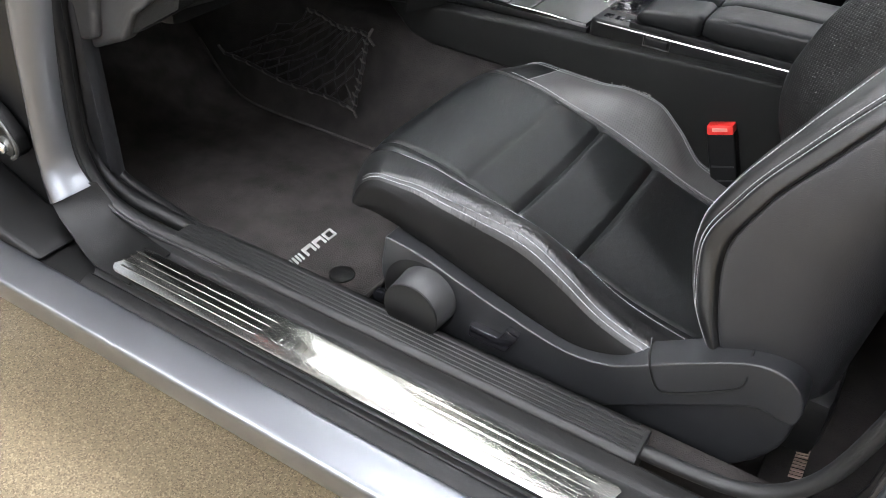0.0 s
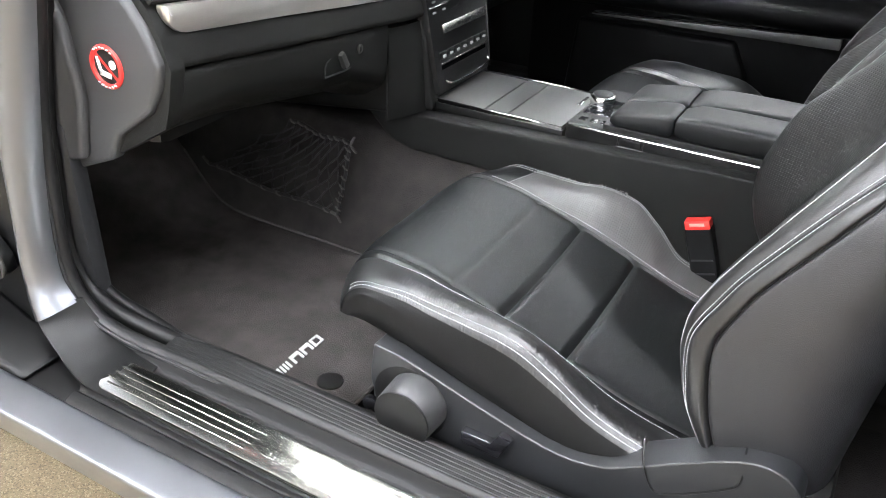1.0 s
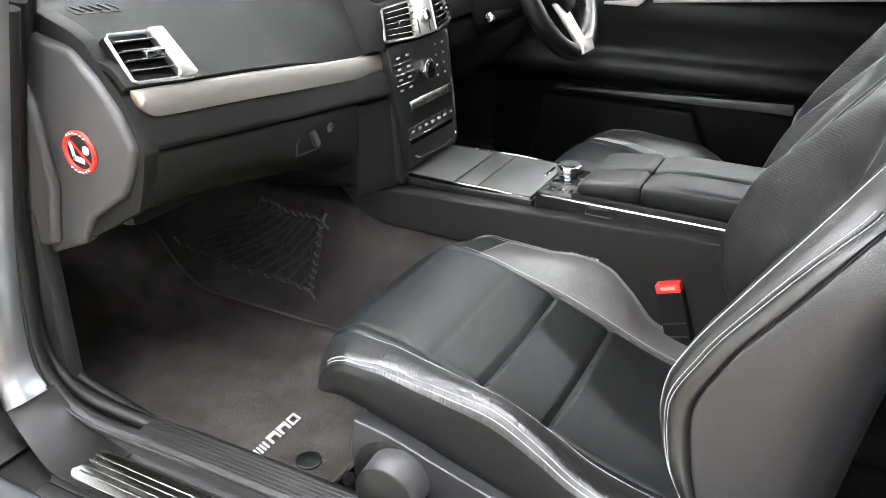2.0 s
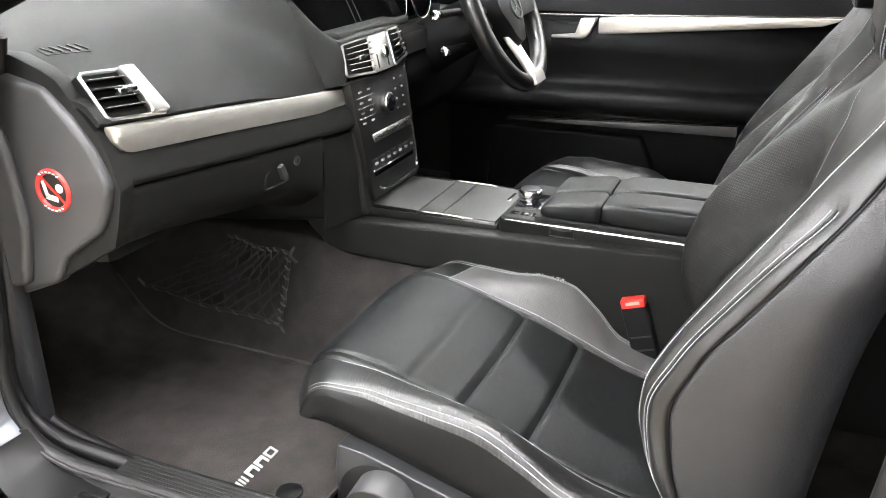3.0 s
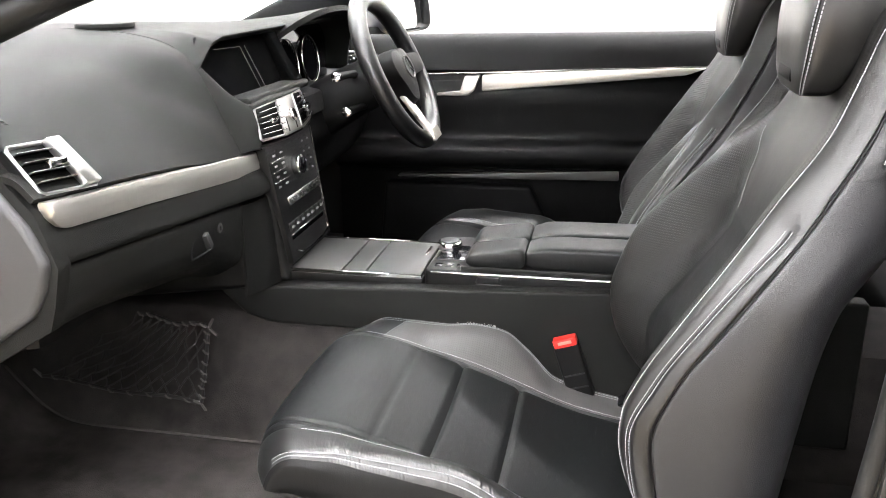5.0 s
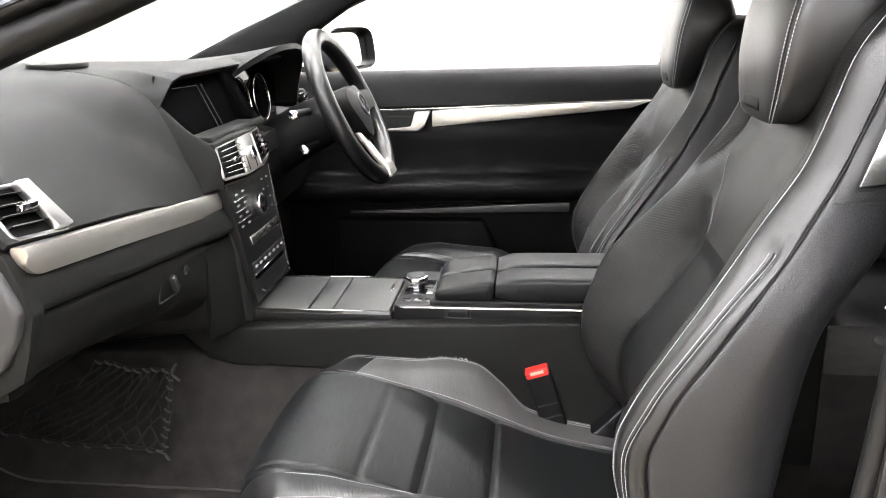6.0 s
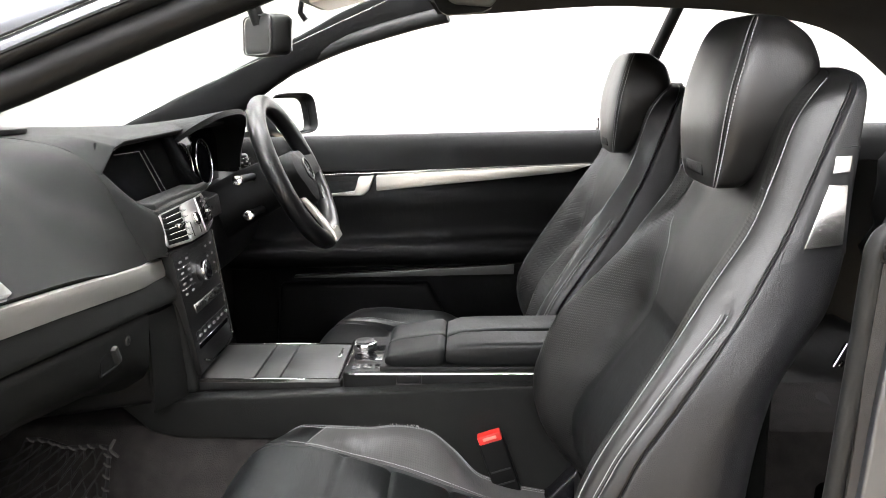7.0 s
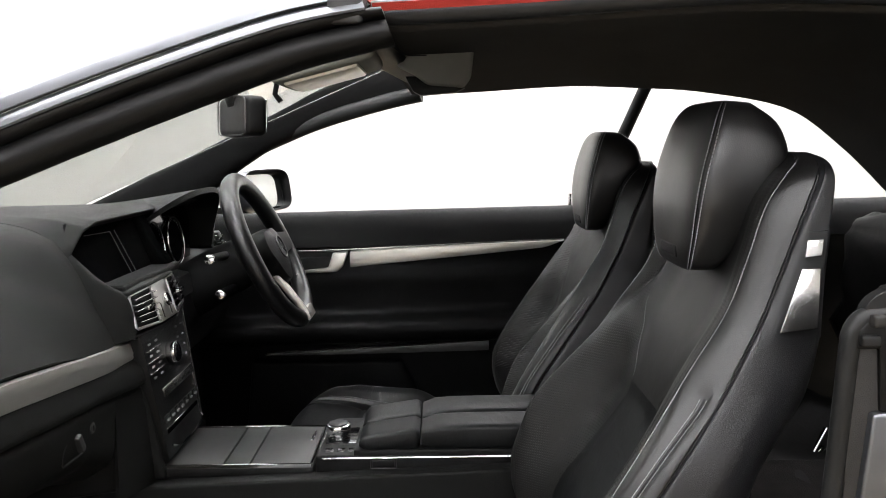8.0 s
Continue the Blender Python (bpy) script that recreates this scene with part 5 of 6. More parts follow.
    put("stack_surround", prism("stack_surround", [(-0.40, 0.930), (-0.310, 0.930), (-0.291, 0.862), (-0.281, 0.80), (-0.259, 0.64), (-0.252, 0.60), (-0.40, 0.60)], "y", -0.152, 0.080, 0.012, 4), SOFT, e)
    face = put("control_panel", plate("control_panel", [(-0.2785, -0.160, 0.857), (-0.2475, -0.137, 0.630), (-0.2475, 0.062, 0.630), (-0.2785, 0.066, 0.857)], 0.02, 0.004), PLASTIC_DARK, e, "black audio and climate panel")

    def on_face(y, z, d=0.003):
        return (-0.279 + (0.853 - z) * 0.1376 + d, y, z)
    for i, z in enumerate((0.836, 0.816, 0.797, 0.778)):
        for y0, y1 in ((-0.149, -0.118), (-0.115, -0.084), (-0.004, 0.022), (0.025, 0.052)):
            put("audio_button", box("audio_button", on_face(y0, z - 0.0075, -0.004), on_face(y1, z + 0.0075, 0.0015), 0.0015, 2), PLASTIC_DARK, face)
            put("print", box("print", on_face(y0 + 0.011, z - 0.002, 0.002), on_face(y1 - 0.011, z + 0.001, 0.0047), 0, 1), GREY_PRINT, face)
        if i:
            put("chrome_line", box("chrome_line", on_face(-0.148, z + 0.0085, -0.002), on_face(-0.086, z + 0.0103, 0.005), 0.0006, 1), CHROME, face)
    for y0, y1 in ((-0.080, -0.045), (-0.040, -0.008)):
        put("audio_button", box("audio_button", on_face(y0, 0.829, -0.004), on_face(y1, 0.845, 0.0015), 0.0015, 2), PLASTIC_DARK, face)
        put("audio_button", box("audio_button", on_face(y0, 0.766, -0.004), on_face(y1, 0.776, 0.0015), 0.0015, 2), PLASTIC_DARK, face)
    put("dial_foot", disc("dial_foot", on_face(-0.043, 0.800, 0.007), (1, 0, 0.13), 0.0195, 0.020, 0.003), CHROME, face)
    put("volume_dial", disc("volume_dial", on_face(-0.043, 0.800, 0.0175), (1, 0, 0.13), 0.0150, 0.004, 0.001), GLOSS, face, "black dial with chrome rim")
    put("media_slot", plate("media_slot", [on_face(-0.110, 0.752, 0.003), on_face(-0.107, 0.736, 0.006), on_face(0.058, 0.736, 0.006), on_face(0.060, 0.752, 0.003)], 0.008, 0.002), SATIN, face, "chrome media drive flap")
    for k in range(3):
        y = -0.06 + 0.04 * k
        put("slot_button", box("slot_button", on_face(y, 0.741, 0.003), on_face(y + 0.012, 0.747, 0.0075), 0.001, 1), PLASTIC_DARK, face)
    for i in range(7):
        y = -0.126 + 0.0262 * i
        put("climate_button", box("climate_button", on_face(y, 0.690, -0.003), on_face(y + 0.024, 0.705, 0.004), 0.0015, 1), PLASTIC_DARK, face)
        put("print", box("print", on_face(y + 0.008, 0.695, 0.003), on_face(y + 0.016, 0.699, 0.0066), 0, 1), GREY_PRINT, face)
    put("chrome_line", box("chrome_line", on_face(-0.126, 0.6835, -0.002), on_face(0.056, 0.6855, 0.006), 0.0006, 1), CHROME, face)
    put("panel_edge", tube("panel_edge", [on_face(0.067, 0.855, 0.002), on_face(0.064, 0.634, 0.002)], 0.0014, 6), SATIN, face)
    put("storage_slot", box("storage_slot", on_face(-0.122, 0.652, -0.006), on_face(0.054, 0.680, 0.002), 0.004), SCREEN, face)
    put("slot_rail", tube("slot_rail", spline([on_face(-0.118, 0.652, 0.004), on_face(-0.10, 0.646, 0.010), on_face(-0.03, 0.645, 0.014), on_face(0.04, 0.648, 0.010), on_face(0.052, 0.654, 0.004)], 24), 0.0022, 6), CHROME, face)
    # driver's lower dash
    put("knee_panel", prism("knee_panel", [(-0.55, 0.86), (-0.33, 0.86), (-0.32, 0.80), (-0.36, 0.70), (-0.50, 0.60), (-0.55, 0.60)], "y", 0.11, 0.70, 0.02, 3), BLACK_SOFT, e)
    put("inner_body", box("inner_body", (-0.80, -0.70, 0.70), (-0.36, 0.70, 0.90), 0.02), PLASTIC_DARK, e)
    put("lower_shroud", prism("lower_shroud", [(-0.60, 0.80), (-0.33, 0.80), (-0.31, 0.60), (-0.60, 0.56)], "y", -0.20, 0.08, 0.012, 3), PLASTIC_DARK, e)
    vent(e, [(-0.366, 0.575, 0.954), (-0.354, 0.628, 0.950), (-0.345, 0.640, 0.912), (-0.360, 0.590, 0.913)], 3, None)
    return e


dashboard()


def warning_sticker():
    e = thing("warning_sticker", "round red and white child seat warning sticker on the dashboard end", "sticker")
    c = (-0.4055, -0.7275, 0.8145)
    put("backing", disc("backing", c, (0, -1, 0), 0.0295, 0.0008, 0, 40), NET, e)
    ring = [(c[0] + 0.0262 * math.cos(a), c[1] - 0.0006, c[2] + 0.0262 * math.sin(a)) for a in np.linspace(0, 2 * math.pi, 48, endpoint=False)]
    put("red_ring", tube("red_ring", ring, 0.0036, 6, True, 1.0), RED, e)
    put("slash", box("slash", (c[0] - 0.026, c[1] - 0.0012, c[2] - 0.002), (c[0] + 0.026, c[1] + 0.0002, c[2] + 0.002), 0, 1, Matrix.Rotation(radians(42), 4, "Y")), RED, e)
    put("seat_sign", box("seat_sign", (c[0] - 0.016, c[1] - 0.0014, c[2] - 0.012), (c[0] - 0.011, c[1], c[2] + 0.012), 0, 1, Matrix.Rotation(radians(-12), 4, "Y")), WHITE_PRINT, e)
    put("seat_sign", box("seat_sign", (c[0] - 0.014, c[1] - 0.0014, c[2] - 0.014), (c[0] + 0.006, c[1], c[2] - 0.007), 0, 1, Matrix.Rotation(radians(8), 4, "Y")), WHITE_PRINT, e)
    for k in range(12):
        a = radians(90 + (k % 6 - 2.5) * 14 + (180 if k > 5 else 0))
        q = (c[0] + 0.0262 * math.cos(a), c[1] - 0.0046, c[2] + 0.0262 * math.sin(a))
        put("print", box("print", (q[0] - 0.0018, q[1] - 0.0003, q[2] - 0.0009), (q[0] + 0.0018, q[1] + 0.0006, q[2] + 0.0009), 0, 1), WHITE_PRINT, e)
    put("bag_sign", disc("bag_sign", (c[0] + 0.011, c[1] - 0.0006, c[2] + 0.004), (0, -1, 0), 0.006, 0.0014, 0, 16), WHITE_PRINT, e)


warning_sticker()


# ---- steering wheel ----
def steering_wheel():
    e = thing("steering_wheel", "black leather three-spoke steering wheel with silver lower spoke", "steering wheel", (-0.165, 0.35, 0.935))
    tilt = Matrix.Rotation(radians(-25), 4, "Y")

    def at(u, v, d=0.0):
        # u across, v up in the wheel's plane, d towards the driver
        return tuple(tilt @ Vector((d, u, v)))
    R = 0.170
    rim = [at(R * math.sin(a), R * math.cos(a)) for a in np.linspace(0, 2 * math.pi, 72, endpoint=False)]
    put("rim", tube("rim", rim, 0.0205, 18, True), RIM_LEATHER, e, "smooth black leather rim")
    hub = []
    for a in np.linspace(0, 2 * math.pi, 40, endpoint=False):
        r = 0.07 + 0.012 * math.cos(3 * a + math.pi)
        hub.append((r * math.sin(a), r * math.cos(a) * 0.95))
    rings = [[at(u * k, v * k - 0.010, d + 0.002) for u, v in hub] for k, d in ((0.9, -0.05), (1.0, -0.03), (1.0, 0.0), (0.9, 0.018), (0.6, 0.026), (0.2, 0.028))]
    put("hub", loft("hub", rings, True, True), BLACK_SOFT, e, "black airbag cover")
    put("hub_ring", tube("hub_ring", [at(0.026 * math.sin(a), 0.026 * math.cos(a) - 0.005, 0.0305) for a in np.linspace(0, 2 * math.pi, 32, endpoint=False)], 0.0025, 8, True), TRAY, e)
    for k in range(3):
        a = k * 2 * math.pi / 3
        put("hub_ray", tube("hub_ray", [at(0, -0.005, 0.0305), at(0.025 * math.sin(a), -0.005 + 0.025 * math.cos(a), 0.0305)], 0.002, 6), TRAY, e)
    for s in (-1, 1):
        put("spoke", plate("spoke", [at(s * 0.055, 0.035, -0.015), at(s * 0.165, 0.02, 0.0), at(s * 0.165, -0.025, 0.0), at(s * 0.055, -0.03, -0.015)], 0.02, 0.005), BLACK_SOFT, e)
        put("spoke_buttons", plate("spoke_buttons", [at(s * 0.075, 0.020, -0.008), at(s * 0.12, 0.017, -0.001), at(s * 0.12, 0.006, -0.001), at(s * 0.075, 0.006, -0.008)], 0.006, 0.002), TRAY, e)
        put("lower_spoke", plate("lower_spoke", [at(s * 0.042, -0.05, -0.012), at(s * 0.016, -0.062, -0.012), at(s * 0.018, -0.172, 0.014), at(s * 0.036, -0.168, 0.014)], 0.014, 0.004), ALU_X, e, "brushed silver lower spoke")
    put("lower_bridge", plate("lower_bridge", [at(-0.036, -0.152, 0.013), at(0.036, -0.152, 0.013), at(0.036, -0.18, 0.013), at(-0.036, -0.18, 0.013)], 0.012, 0.004), ALU_X, e)
    put("column", tube("column", [at(0, 0, -0.03), at(0, 0, -0.12), at(0, -0.01, -0.25)], [0.055, 0.06, 0.065], 20), BLACK_SOFT, e)
    st = thing("column_stalk", "black control stalk with chrome tip on the steering column", "control stalk", (-0.252, 0.245, 0.93), "column stalks")
    put("lever", tube("lever", [(0, 0.06, 0.0), (0.005, 0.02, 0.005), (0.01, -0.085, 0.012)], [0.009, 0.008, 0.009], 12), BLACK_SOFT, st)
    put("tip", disc("tip", (0.0105, -0.098, 0.0125), (0, -1, 0.1), 0.0108, 0.020, 0.005), CHROME, st)
    copy_thing(st, pose(-0.238, 0.262, 0.855))


steering_wheel()


# ---- far door ----
def far_door():
    e = thing("door_1", "closed black trimmed car door with silver bar and armrest", "car door", kind="structure")
    core = [(-0.42, 0.40), (-0.42, 0.90), (-0.36, 0.955), (1.5, 0.985), (1.5, 0.40)]
    put("door_skin", prism("door_skin", core, "y", 0.725, 0.86, 0.01, 2), PLASTIC_DARK, e)
    # upper roll of the trim, from belt to bar
    sec = spline([(0.775, 0.975), (0.755, 0.984), (0.725, 0.978), (0.700, 0.955), (0.682, 0.92), (0.672, 0.895)], 20)
    rings = [[(x, y, z + 0.018 * (x + 0.4) / 1.2) for y, z in sec] for x in np.linspace(-0.42, 1.45, 20)]
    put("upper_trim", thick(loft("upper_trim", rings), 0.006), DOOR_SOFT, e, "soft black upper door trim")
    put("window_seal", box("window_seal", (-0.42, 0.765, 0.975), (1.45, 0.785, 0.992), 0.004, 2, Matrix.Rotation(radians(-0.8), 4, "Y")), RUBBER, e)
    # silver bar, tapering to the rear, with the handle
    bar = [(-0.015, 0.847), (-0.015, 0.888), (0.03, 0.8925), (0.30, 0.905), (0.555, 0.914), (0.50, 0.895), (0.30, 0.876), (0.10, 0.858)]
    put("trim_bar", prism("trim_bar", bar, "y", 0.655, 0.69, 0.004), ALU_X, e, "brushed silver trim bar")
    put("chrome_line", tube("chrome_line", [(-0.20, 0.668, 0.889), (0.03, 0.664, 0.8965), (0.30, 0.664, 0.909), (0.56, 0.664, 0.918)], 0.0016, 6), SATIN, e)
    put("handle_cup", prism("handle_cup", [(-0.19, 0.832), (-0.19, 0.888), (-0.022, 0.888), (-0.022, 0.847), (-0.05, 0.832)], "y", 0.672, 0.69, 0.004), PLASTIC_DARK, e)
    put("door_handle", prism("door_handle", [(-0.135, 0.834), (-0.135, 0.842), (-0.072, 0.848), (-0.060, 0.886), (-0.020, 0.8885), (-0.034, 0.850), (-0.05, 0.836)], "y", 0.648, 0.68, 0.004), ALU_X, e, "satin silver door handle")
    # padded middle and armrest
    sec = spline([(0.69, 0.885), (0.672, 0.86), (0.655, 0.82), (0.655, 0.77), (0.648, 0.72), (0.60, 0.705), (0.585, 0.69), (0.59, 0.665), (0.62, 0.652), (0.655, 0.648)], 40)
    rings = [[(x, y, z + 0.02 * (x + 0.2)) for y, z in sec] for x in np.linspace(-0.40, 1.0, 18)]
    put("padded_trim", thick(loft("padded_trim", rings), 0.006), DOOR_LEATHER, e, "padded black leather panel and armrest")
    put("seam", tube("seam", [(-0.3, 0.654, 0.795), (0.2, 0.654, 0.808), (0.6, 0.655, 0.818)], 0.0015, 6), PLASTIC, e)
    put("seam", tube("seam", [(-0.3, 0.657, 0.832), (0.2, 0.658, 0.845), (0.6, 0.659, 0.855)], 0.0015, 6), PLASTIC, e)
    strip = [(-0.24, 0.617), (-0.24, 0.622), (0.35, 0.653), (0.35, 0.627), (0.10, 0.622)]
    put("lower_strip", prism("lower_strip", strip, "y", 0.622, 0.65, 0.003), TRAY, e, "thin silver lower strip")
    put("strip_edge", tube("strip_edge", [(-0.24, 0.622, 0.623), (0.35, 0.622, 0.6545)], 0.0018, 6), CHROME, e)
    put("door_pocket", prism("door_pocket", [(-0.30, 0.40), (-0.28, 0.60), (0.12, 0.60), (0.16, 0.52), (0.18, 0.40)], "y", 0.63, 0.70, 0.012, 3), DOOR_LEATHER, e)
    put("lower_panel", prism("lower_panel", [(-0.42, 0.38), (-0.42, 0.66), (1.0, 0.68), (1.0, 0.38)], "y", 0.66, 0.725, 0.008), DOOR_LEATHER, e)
    for i in range(3):
        put("window_switch", box("window_switch", (-0.10 + 0.035 * i, 0.605, 0.702), (-0.078 + 0.035 * i, 0.63, 0.713), 0.003), GLOSS if i < 2 else CHROME, e)
    put("lock_pin", disc("lock_pin", (0.583, 0.765, 1.01), (0, 0, 1), 0.005, 0.04, 0.002), CHROME, e)
    put("far_sill", box("far_sill", (-1.0, 0.66, 0.26), (1.3, 0.76, 0.42), 0.02), PLASTIC_DARK, e)


def wing_mirror():
    e = thing("wing_mirror", "silver door mirror outside the closed door", "door mirror", (-0.300, 0.95, 1.036))

    def outline(k, d, grow=0.0):
        return [(d, k * 0.094 * math.copysign(abs(math.cos(a)) ** 0.45, math.cos(a)) + grow, k * 0.062 * math.copysign(abs(math.sin(a)) ** 0.45, math.sin(a))) for a in np.linspace(0, 2 * math.pi, 48, endpoint=False)]
    put("housing", loft("housing", [outline(k, d) for k, d in ((0.60, -0.13), (0.90, -0.10), (1.0, -0.05), (1.0, 0.022), (0.97, 0.026))], True, False), PAINT, e, "silver painted shell", 50)
    put("inner_rim", loft("inner_rim", [outline(k, d) for k, d in ((0.97, 0.026), (0.93, 0.022), (0.90, -0.002), (0.5, -0.004))], True), PLASTIC_DARK, e, "black inner rim", 50)
    put("mirror_glass", plate("mirror_glass", [(0.002, -0.078, -0.050), (0.002, 0.076, -0.050), (0.002, 0.078, 0.050), (0.002, -0.078, 0.050)], 0.003, 0.001), MIRROR, e, "mirror glass")
    put("foot", box("foot", (-0.07, -0.16, -0.075), (-0.01, -0.06, -0.035), 0.01), PLASTIC_DARK, e)
    e.rotation_euler = (0, radians(-9), radians(-32))


# ---- windscreen frame and roof ----
def screen_frame():
    e = thing("windscreen_frame", "windscreen frame with silver near pillar and black inner trim", "windscreen frame", kind="structure")
    lower = spline([(-0.62, -0.745, 0.955), (-0.45, -0.725, 1.028), (-0.286, -0.70, 1.098), (-0.213, -0.69, 1.126), (-0.126, -0.69, 1.160), (-0.041, -0.69, 1.192), (0.044, -0.688, 1.223), (0.10, -0.686, 1.242), (0.156, -0.684, 1.256), (0.184, -0.682, 1.263)], 60)

    def skin(pts, n, roll=0.3, end=60):
        """A strip along the pillar: its section as (across, up) from the lower edge."""
        sec = spline(pts, n)
        return [[p + np.array((-0.25 * v, u, v * (1 - roll * (i / 59) ** 2))) for u, v in sec] for i, p in enumerate(lower[:end])]
    put("inner_trim", fixed(loft("inner_trim", [r + [r[0]] for r in skin([(0.05, 0.024), (0.026, 0.010), (0.006, 0.006), (-0.011, 0.013), (-0.016, 0.025), (-0.011, 0.037), (0.004, 0.0435), (0.03, 0.044)], 26)], False, True)), PLASTIC_DARK, e, "black pillar trim", 60)
    put("pillar_seal", thick(loft("pillar_seal", skin([(0.006, 0.040), (-0.008, 0.0445), (-0.015, 0.0485), (-0.016, 0.0535), (-0.008, 0.0575)], 14)), 0.004), RUBBER, e, "black rubber pillar seal", 60)
    put("pillar_flange", thick(loft("pillar_flange", skin([(-0.021, 0.0555), (-0.015, 0.0625), (-0.007, 0.0695)], 6, 0.3, 56)), 0.003), PAINT, e, "silver painted flange", 60)
    put("seal_line", tube("seal_line", [p + np.array((-0.0175, -0.008, 0.0712 * (1 - 0.3 * (i / 59) ** 2))) for i, p in enumerate(lower[:56])], 0.0016, 8), RUBBER, e)
    put("painted_pillar", thick(loft("painted_pillar", skin([(-0.010, 0.072), (-0.003, 0.081), (0.007, 0.091), (0.022, 0.099), (0.045, 0.104), (0.07, 0.105)], 20, 0.3, 56)), 0.003), PAINT, e, "silver painted pillar", 60)
    put("pillar_end", box("pillar_end", (0.118, -0.699, 1.286), (0.152, -0.63, 1.345), 0.006, 3), PLASTIC_GREY, e, "grey end piece of the pillar")
    far = spline([(-0.70, 0.70, 1.02), (-0.48, 0.68, 1.105), (-0.28, 0.66, 1.175), (-0.08, 0.63, 1.255), (0.10, 0.60, 1.305), (0.20, 0.58, 1.325)], 40)
    edge_lo = spline([(-0.60, 0.96), (-0.45, 1.00), (-0.364, 1.058), (-0.273, 1.123), (-0.183, 1.174), (-0.034, 1.23), (0.18, 1.281)], 30)
    edge_hi = spline([(-0.80, 0.965), (-0.690, 1.024), (-0.484, 1.121), (-0.347, 1.187), (-0.182, 1.267), (-0.06, 1.327), (0.16, 1.40)], 30)
    rings = []
    for (x0, z0), (x1, z1) in zip(edge_lo, edge_hi):
        ring = []
        for a in np.linspace(0, 2 * math.pi, 20, endpoint=False):
            u, v = 0.5 - 0.5 * math.copysign(abs(math.cos(a)) ** 0.7, math.cos(a)), math.copysign(abs(math.sin(a)) ** 0.7, math.sin(a))
            ring.append((x0 + (x1 - x0) * u, 0.675 - 0.025 * v, z0 + (z1 - z0) * u))
        rings.append(ring)
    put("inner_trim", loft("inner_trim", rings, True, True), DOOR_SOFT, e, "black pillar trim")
    put("painted_pillar", tube("painted_pillar", far + np.array((-0.02, 0.035, -0.03)), 0.02, 12), RUBBER, e)
    head = spline([(0.19, -0.62, 1.305), (0.13, -0.45, 1.345), (0.09, -0.2, 1.365), (0.08, 0.0, 1.372), (0.10, 0.25, 1.36), (0.15, 0.45, 1.34), (0.20, 0.57, 1.322)], 40)
    put("header", tube("header", head, 0.045, 14, flat=0.4), PLASTIC_DARK, e, "black header trim")
    put("cowl", prism("cowl", [(-1.0, 0.98), (-0.78, 1.005), (-0.70, 1.018), (-0.70, 0.98), (-1.0, 0.93)], "y", -0.72, 0.72, 0.01), PLASTIC_DARK, e)
    glass_rows = []
    for i in range(13):
        f = i / 12
        y = -0.66 + 1.31 * f
        base = np.array((-0.74 - 0.10 * math.sin(math.pi * f), y * 1.06, 1.020 - 0.004 * f + 0.02 * math.sin(math.pi * f)))
        top = np.array((0.15 - 0.08 * math.sin(math.pi * f), y * 0.92, 1.325 + 0.06 * f + 0.045 * math.sin(math.pi * f)))
        glass_rows.append([base + (top - base) * k for k in np.linspace(0, 1, 9)])
    g = put("windscreen", thick(loft("windscreen", glass_rows), 0.005), GLASS, e, "clear windscreen glass")
    g.visible_shadow = False


def soft_top():
    e = thing("soft_top", "closed red canvas soft top with black lining", "soft top", kind="structure")

    def line(y, lift):
        f = max(0.0, 1 - (abs(y + 0.02) / 0.64) ** 2.4)
        rise = 0.085 * f
        pts = [(0.10 + 0.06 * (1 - f), 1.295 + rise), (0.316, 1.302 + rise), (0.543, 1.314 + rise), (0.713, 1.309 + rise), (0.898, 1.296 + rise * 0.95), (1.114, 1.252 + rise * 0.8), (1.262, 1.151 + rise * 0.6), (1.40, 1.02 + rise * 0.3), (1.50, 0.92)]
        return [(x, y, z + lift) for x, z in spline(pts, 40)]
    ys = np.linspace(-0.655, 0.615, 34)
    put("lining", thick(loft("lining", [line(y, 0.0) for y in ys]), 0.006), LINING, e, "black cloth roof lining")
    put("canvas", thick(loft("canvas", [line(y * 1.03, 0.004 + 0.010) for y in ys]), 0.008), RED_CLOTH, e, "red canvas")
    near = [(x, y - 0.005, z + 0.004) for x, y, z in line(-0.655, 0)]
    put("roof_seal", tube("roof_seal", near, 0.013, 12), PLASTIC, e, "black rubber roof seal")
    put("roof_seal", tube("roof_seal", np.array(near) + np.array((0, 0.03, 0.0)), 0.016, 12), LINING, e)
    far = [(x, y, z + 0.011) for x, y, z in line(0.615, 0)][3:]
    put("roof_seal", tube("roof_seal", far, 0.015, 10), RUBBER, e)
    put("window_post", tube("window_post", [(0.757, 0.63, 1.32), (0.705, 0.68, 1.18), (0.64, 0.74, 0.98)], 0.016, 10), RUBBER, e, "black post between the side windows")
    quarter = [(1.30, 1.13), (1.38, 1.03), (1.50, 0.98), (1.6, 0.98), (1.6, 1.3), (1.2, 1.3)]
    put("rear_quarter", prism("rear_quarter", quarter, "y", 0.58, 0.62, 0.004), LINING, e)
    put("rear_quarter", prism("rear_quarter", [(0.95, 1.29), (1.2, 1.17), (1.40, 1.0), (1.6, 0.98), (1.6, 1.3)], "y", -0.66, -0.63, 0.004), LINING, e)
    put("rear_curtain", box("rear_curtain", (1.50, -0.66, 0.60), (1.54, 0.64, 1.05), 0.01), LINING, e)


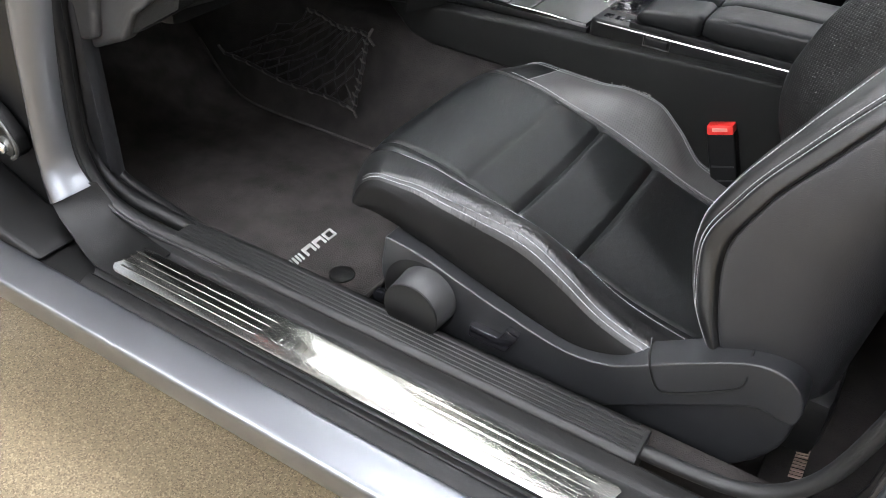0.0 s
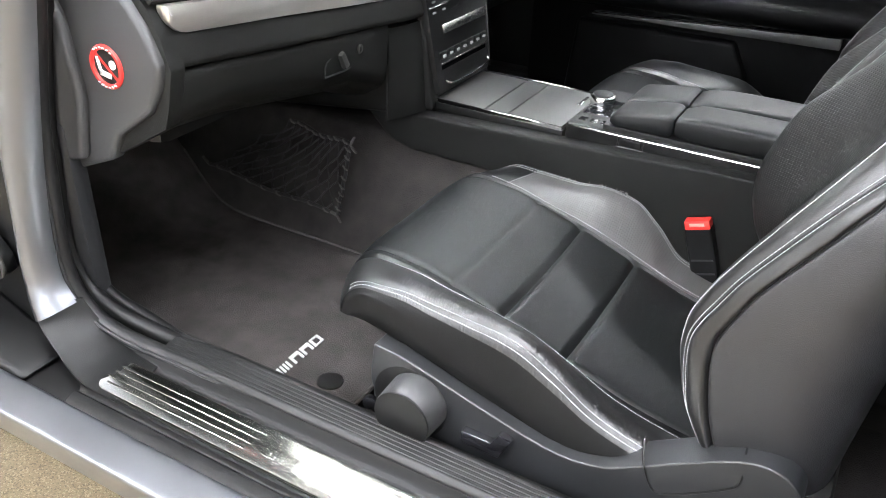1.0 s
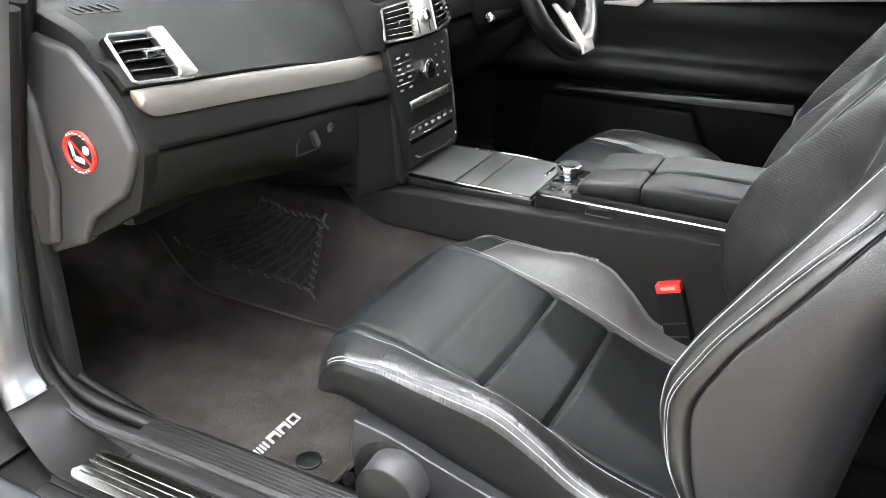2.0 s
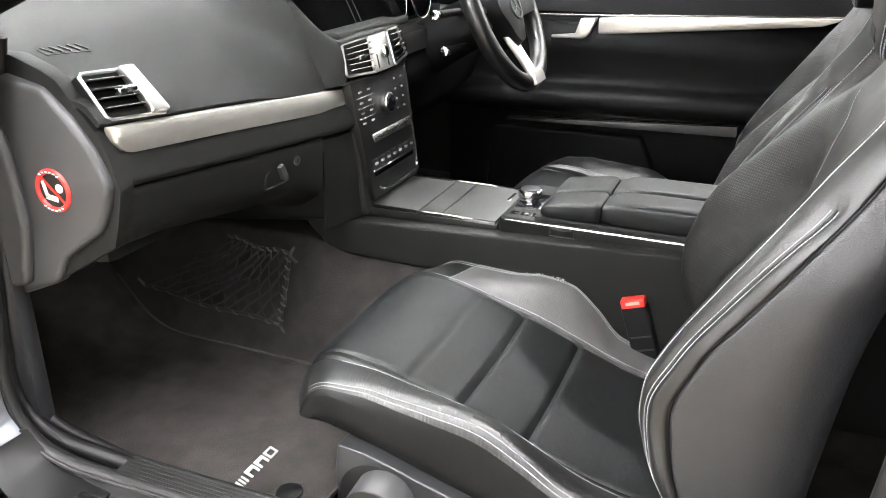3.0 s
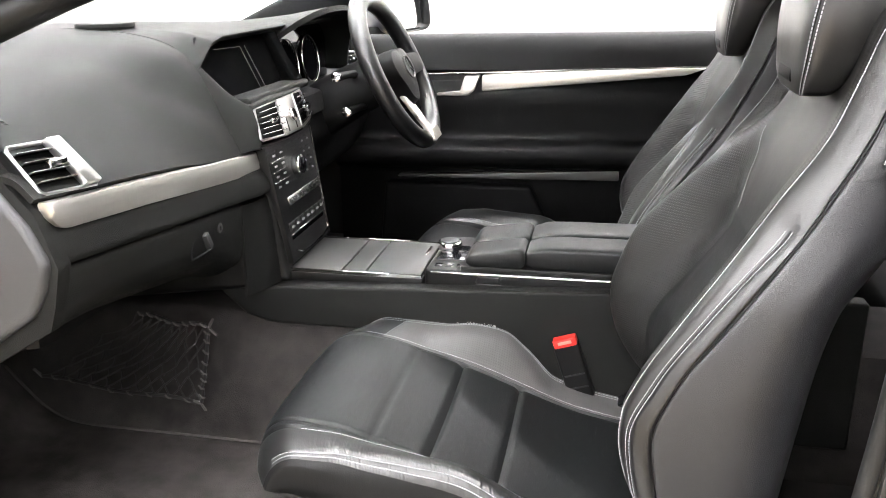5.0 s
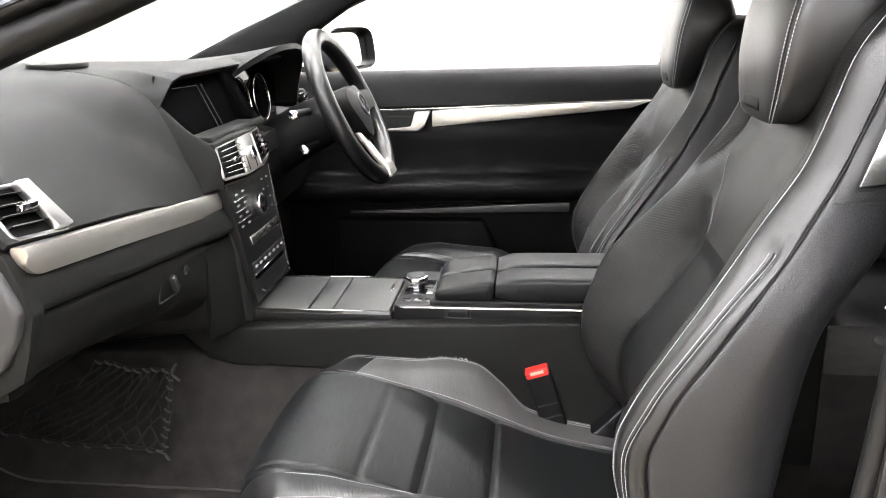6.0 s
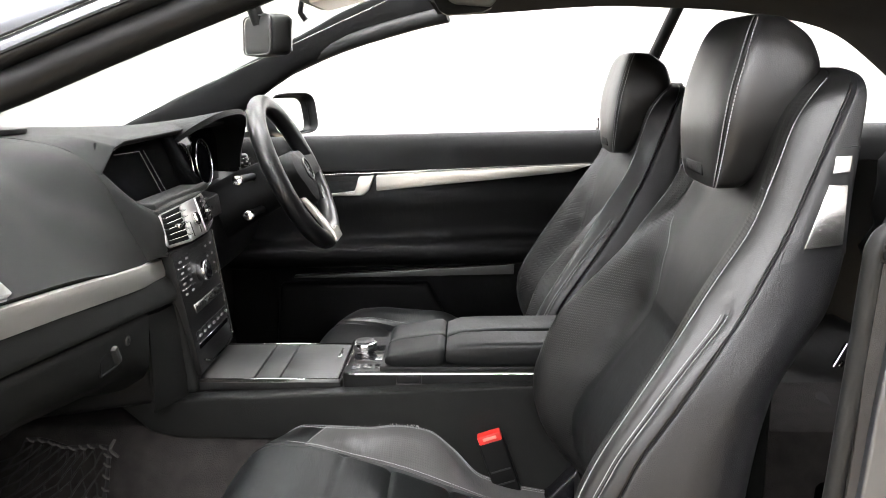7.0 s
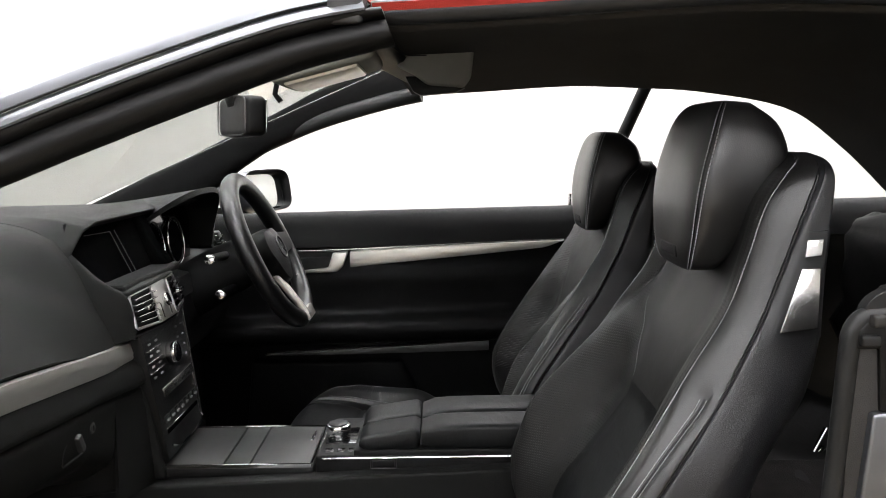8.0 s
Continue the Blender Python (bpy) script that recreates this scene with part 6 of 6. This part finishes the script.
def visor():
    e = thing("sun_visor", "grey cloth sun visor folded against the roof", "sun visor")
    put("flap", prism("flap", [(0.134, 1.388), (0.134, 1.337), (0.174, 1.317), (0.199, 1.297), (0.279, 1.290), (0.295, 1.309), (0.304, 1.387), (0.318, 1.412)], "y", 0.30, 0.33, 0.009, 3), VISOR, e)
    put("hinge_trim", prism("hinge_trim", [(0.150, 1.318), (0.168, 1.284), (0.185, 1.275), (0.262, 1.281), (0.286, 1.292), (0.205, 1.299), (0.180, 1.318)], "y", 0.335, 0.36, 0.006, 2), PLASTIC_DARK, e, "black hinge trim")
    put("flap_mark", box("flap_mark", (0.158, 0.298, 1.3565), (0.200, 0.302, 1.3595), 0.0012, 2), PLASTIC_DARK, e)
    m = thing("roof_console", "grey roof console with a lens and a latch hook", "roof console")
    put("casing", box("casing", (-0.06, -0.12, 1.292), (0.12, 0.12, 1.318), 0.012, 3, Matrix.Rotation(radians(-14), 4, "Y")), VISOR, m)
    put("lens", box("lens", (-0.04, -0.09, 1.284), (0.09, 0.09, 1.298), 0.006, 2, Matrix.Rotation(radians(-14), 4, "Y")), ALU, m)
    put("latch_hook", tube("latch_hook", [(-0.065, 0.0, 1.285), (-0.07, 0.0, 1.262), (-0.06, 0.0, 1.248)], 0.005, 8), PLASTIC_DARK, m)


def interior_mirror():
    e = thing("rear_view_mirror", "black interior mirror hanging from the windscreen", "mirror", (-0.130, 0.0, 1.222))
    rings = []
    for y, k in ((-0.073, 0.55), (-0.071, 0.80), (-0.065, 0.95), (-0.055, 1.0), (0.0, 1.04), (0.055, 1.0), (0.065, 0.95), (0.073, 0.6)):
        rings.append([(k * 0.020 * math.copysign(abs(math.cos(a)) ** 0.45, math.cos(a)) - 0.006 * (1 - k), y, k * 0.0355 * math.copysign(abs(math.sin(a)) ** 0.35, math.sin(a))) for a in np.linspace(0, 2 * math.pi, 44, endpoint=False)])
    put("housing", loft("housing", rings, True, True), PLASTIC_DARK, e, "", 50)
    put("mirror_glass", plate("mirror_glass", [(0.0215, -0.062, -0.029), (0.0215, 0.062, -0.029), (0.0215, 0.062, 0.029), (0.0215, -0.062, 0.029)], 0.002, 0.0005, 1), MIRROR, e, "mirror glass")
    put("glass_rim", tube("glass_rim", [(-0.021, 0.068 * math.copysign(abs(math.cos(a)) ** 0.3, math.cos(a)), 0.034 * math.copysign(abs(math.sin(a)) ** 0.3, math.sin(a))) for a in np.linspace(0, 2 * math.pi, 48, endpoint=False)], 0.0016, 6, True), TRAY, e)
    e.rotation_euler = (0, radians(2), radians(34))
    put("stem", tube("stem", [(-0.015, 0, 0.02), (-0.03, 0, 0.06), (0.01, 0, 0.12)], 0.014, 10), PLASTIC_DARK, e)


def rear_bench():
    e = thing("bench", "black leather rear bench with upright back", "bench")

    def soft(name, lo, hi, seed, lump):
        """A padded block with swollen faces and soft folds."""
        me = box(name, lo, hi, 0.05, 5)
        bm = bmesh.new()
        bm.from_mesh(me)
        bmesh.ops.subdivide_edges(bm, edges=[x for x in bm.edges if x.calc_length() > 0.06], cuts=7, use_grid_fill=True)
        bm.normal_update()
        for v in bm.verts:
            q = v.co
            k = noise.noise(Vector((q.x * 9 + seed, q.y * 7, q.z * 16))) + 0.5 * noise.noise(Vector((q.x * 26, q.y * 22, q.z * 40 + seed)))
            v.co = q + v.normal * lump * k
        bm.to_mesh(me)
        bm.free()
        return me
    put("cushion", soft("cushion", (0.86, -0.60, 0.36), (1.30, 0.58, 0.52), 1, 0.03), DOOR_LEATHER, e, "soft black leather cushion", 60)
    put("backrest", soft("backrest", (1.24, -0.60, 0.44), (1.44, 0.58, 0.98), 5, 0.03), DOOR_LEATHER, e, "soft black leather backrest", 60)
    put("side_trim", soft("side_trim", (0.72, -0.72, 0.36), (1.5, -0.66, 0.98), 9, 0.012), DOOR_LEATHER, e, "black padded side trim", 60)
    put("seat_box", box("seat_box", (0.84, -0.60, 0.29), (0.90, 0.58, 0.44), 0.02, 3), RECESS, e)
    b = thing("seat_belt", "black webbing seat belt with steel tongue", "seat belt")
    put("webbing", tube("webbing", [(0.70, -0.68, 0.95), (0.668, -0.65, 0.84), (0.66, -0.62, 0.60), (0.66, -0.62, 0.40)], 0.022, 8, flat=0.08), RUBBER, b)
    put("tongue", joined("tongue", [tube("a", [(0.634, -0.64, 0.830), (0.647, -0.64, 0.857)], 0.0028, 8, flat=0.6), tube("b", [(0.641, -0.64, 0.829), (0.646, -0.64, 0.835)], 0.003, 8)]), CHROME, b, "bright steel belt tongue")


def storage_net():
    e = thing("storage_net", "black elastic storage net on the tunnel side", "net")
    c = [np.array(p) for p in ((-0.525, -0.236, 0.551), (-0.383, -0.232, 0.532), (-0.402, -0.256, 0.386), (-0.727, -0.262, 0.415))]
    for nm, a, b in (("top_cord", c[0], c[1]), ("side_cord", c[1], c[2]), ("bottom_cord", c[2], c[3])):
        run = [a + (b - a) * f + np.array((0.003 * noise.noise(Vector((f * 7, 1, 2))), -0.003, 0.004 * math.sin(9 * f))) for f in np.linspace(0, 1, 26)]
        put(nm, tube(nm, run, 0.0036, 8), NET, e)
        for k in range(2, 24, 3):
            p = run[k]
            put("cord_wrap", tube("cord_wrap", [p + np.array((-0.006, -0.003, 0.004)), p + np.array((0, -0.006, 0)), p + np.array((0.006, -0.003, -0.003))], 0.0019, 5), NET_PALE, e)
    for p, q in ((c[1], (0.012, 0.0, 0.02)), (c[1], (0.016, 0.0, -0.012)), (c[2], (0.010, 0.0, -0.012)), (c[2], (-0.012, -0.002, 0.008)), (c[3], (-0.014, 0, 0.018))):
        put("knot", tube("knot", [p + np.array((0, -0.004, 0)), p + np.array(q) + np.array((0, -0.007, 0)), p + 0.9 * np.array(q) * np.array((0.2, 1, 0.4)) + np.array((0, -0.004, 0))], 0.0026, 6), NET_PALE, e)
    cols, rows = 10, 6

    def at(u, v):
        w = np.array((0.010 * noise.noise(Vector((u * 5, v * 5, 4))), -0.004 - 0.010 * math.sin(math.pi * u) * math.sin(math.pi * v), 0.010 * noise.noise(Vector((u * 5, v * 5, 9))) - 0.018 * math.sin(math.pi * u) * (1 - v)))
        return (c[0] * (1 - u) + c[1] * u) * (1 - v) + (c[3] * (1 - u) + c[2] * u) * v + w * math.sin(math.pi * min(max(v, 0.04), 0.96)) ** 0.3
    cords = []
    for i in range(cols):
        for j in range(rows):
            for s in (1, -1):
                u0 = (i + (0.5 if (j % 2) else 0.0)) / cols
                u1 = u0 + s * 0.5 / cols
                if 0 <= u1 <= 1:
                    a, b = at(u0, j / rows), at(u1, (j + 1) / rows)
                    m = (a + b) / 2 + np.array((s * 0.003, -0.001, -0.003))
                    cords.append(tube("cord", spline([a, m, b], 5), 0.0017, 5))
    put("net_mesh", joined("net_mesh", cords), NET, e)


far_door()
wing_mirror()
screen_frame()
soft_top()
visor()
interior_mirror()
rear_bench()
storage_net()


def lint():
    """Pale crumbs caught along the cushion's edge."""
    rng = random.Random(4)
    bits = []
    for i in range(16):
        x = 0.0 + 0.15 * rng.random()
        z = seat_height(x) + bolster_height(x, 1) + 0.0015
        bits.append(box("bit", (x, SEAT_Y + 0.2405 - 0.004 * rng.random(), z - 0.001), (x + 0.0008 + 0.0012 * rng.random(), SEAT_Y + 0.2415, z + 0.0002), 0, 1))
    tagged(put("crumbs", joined("crumbs", bits), CRUMB), "small pale crumbs along the seat cushion's edge", "crumbs", kind="stuff")


lint()
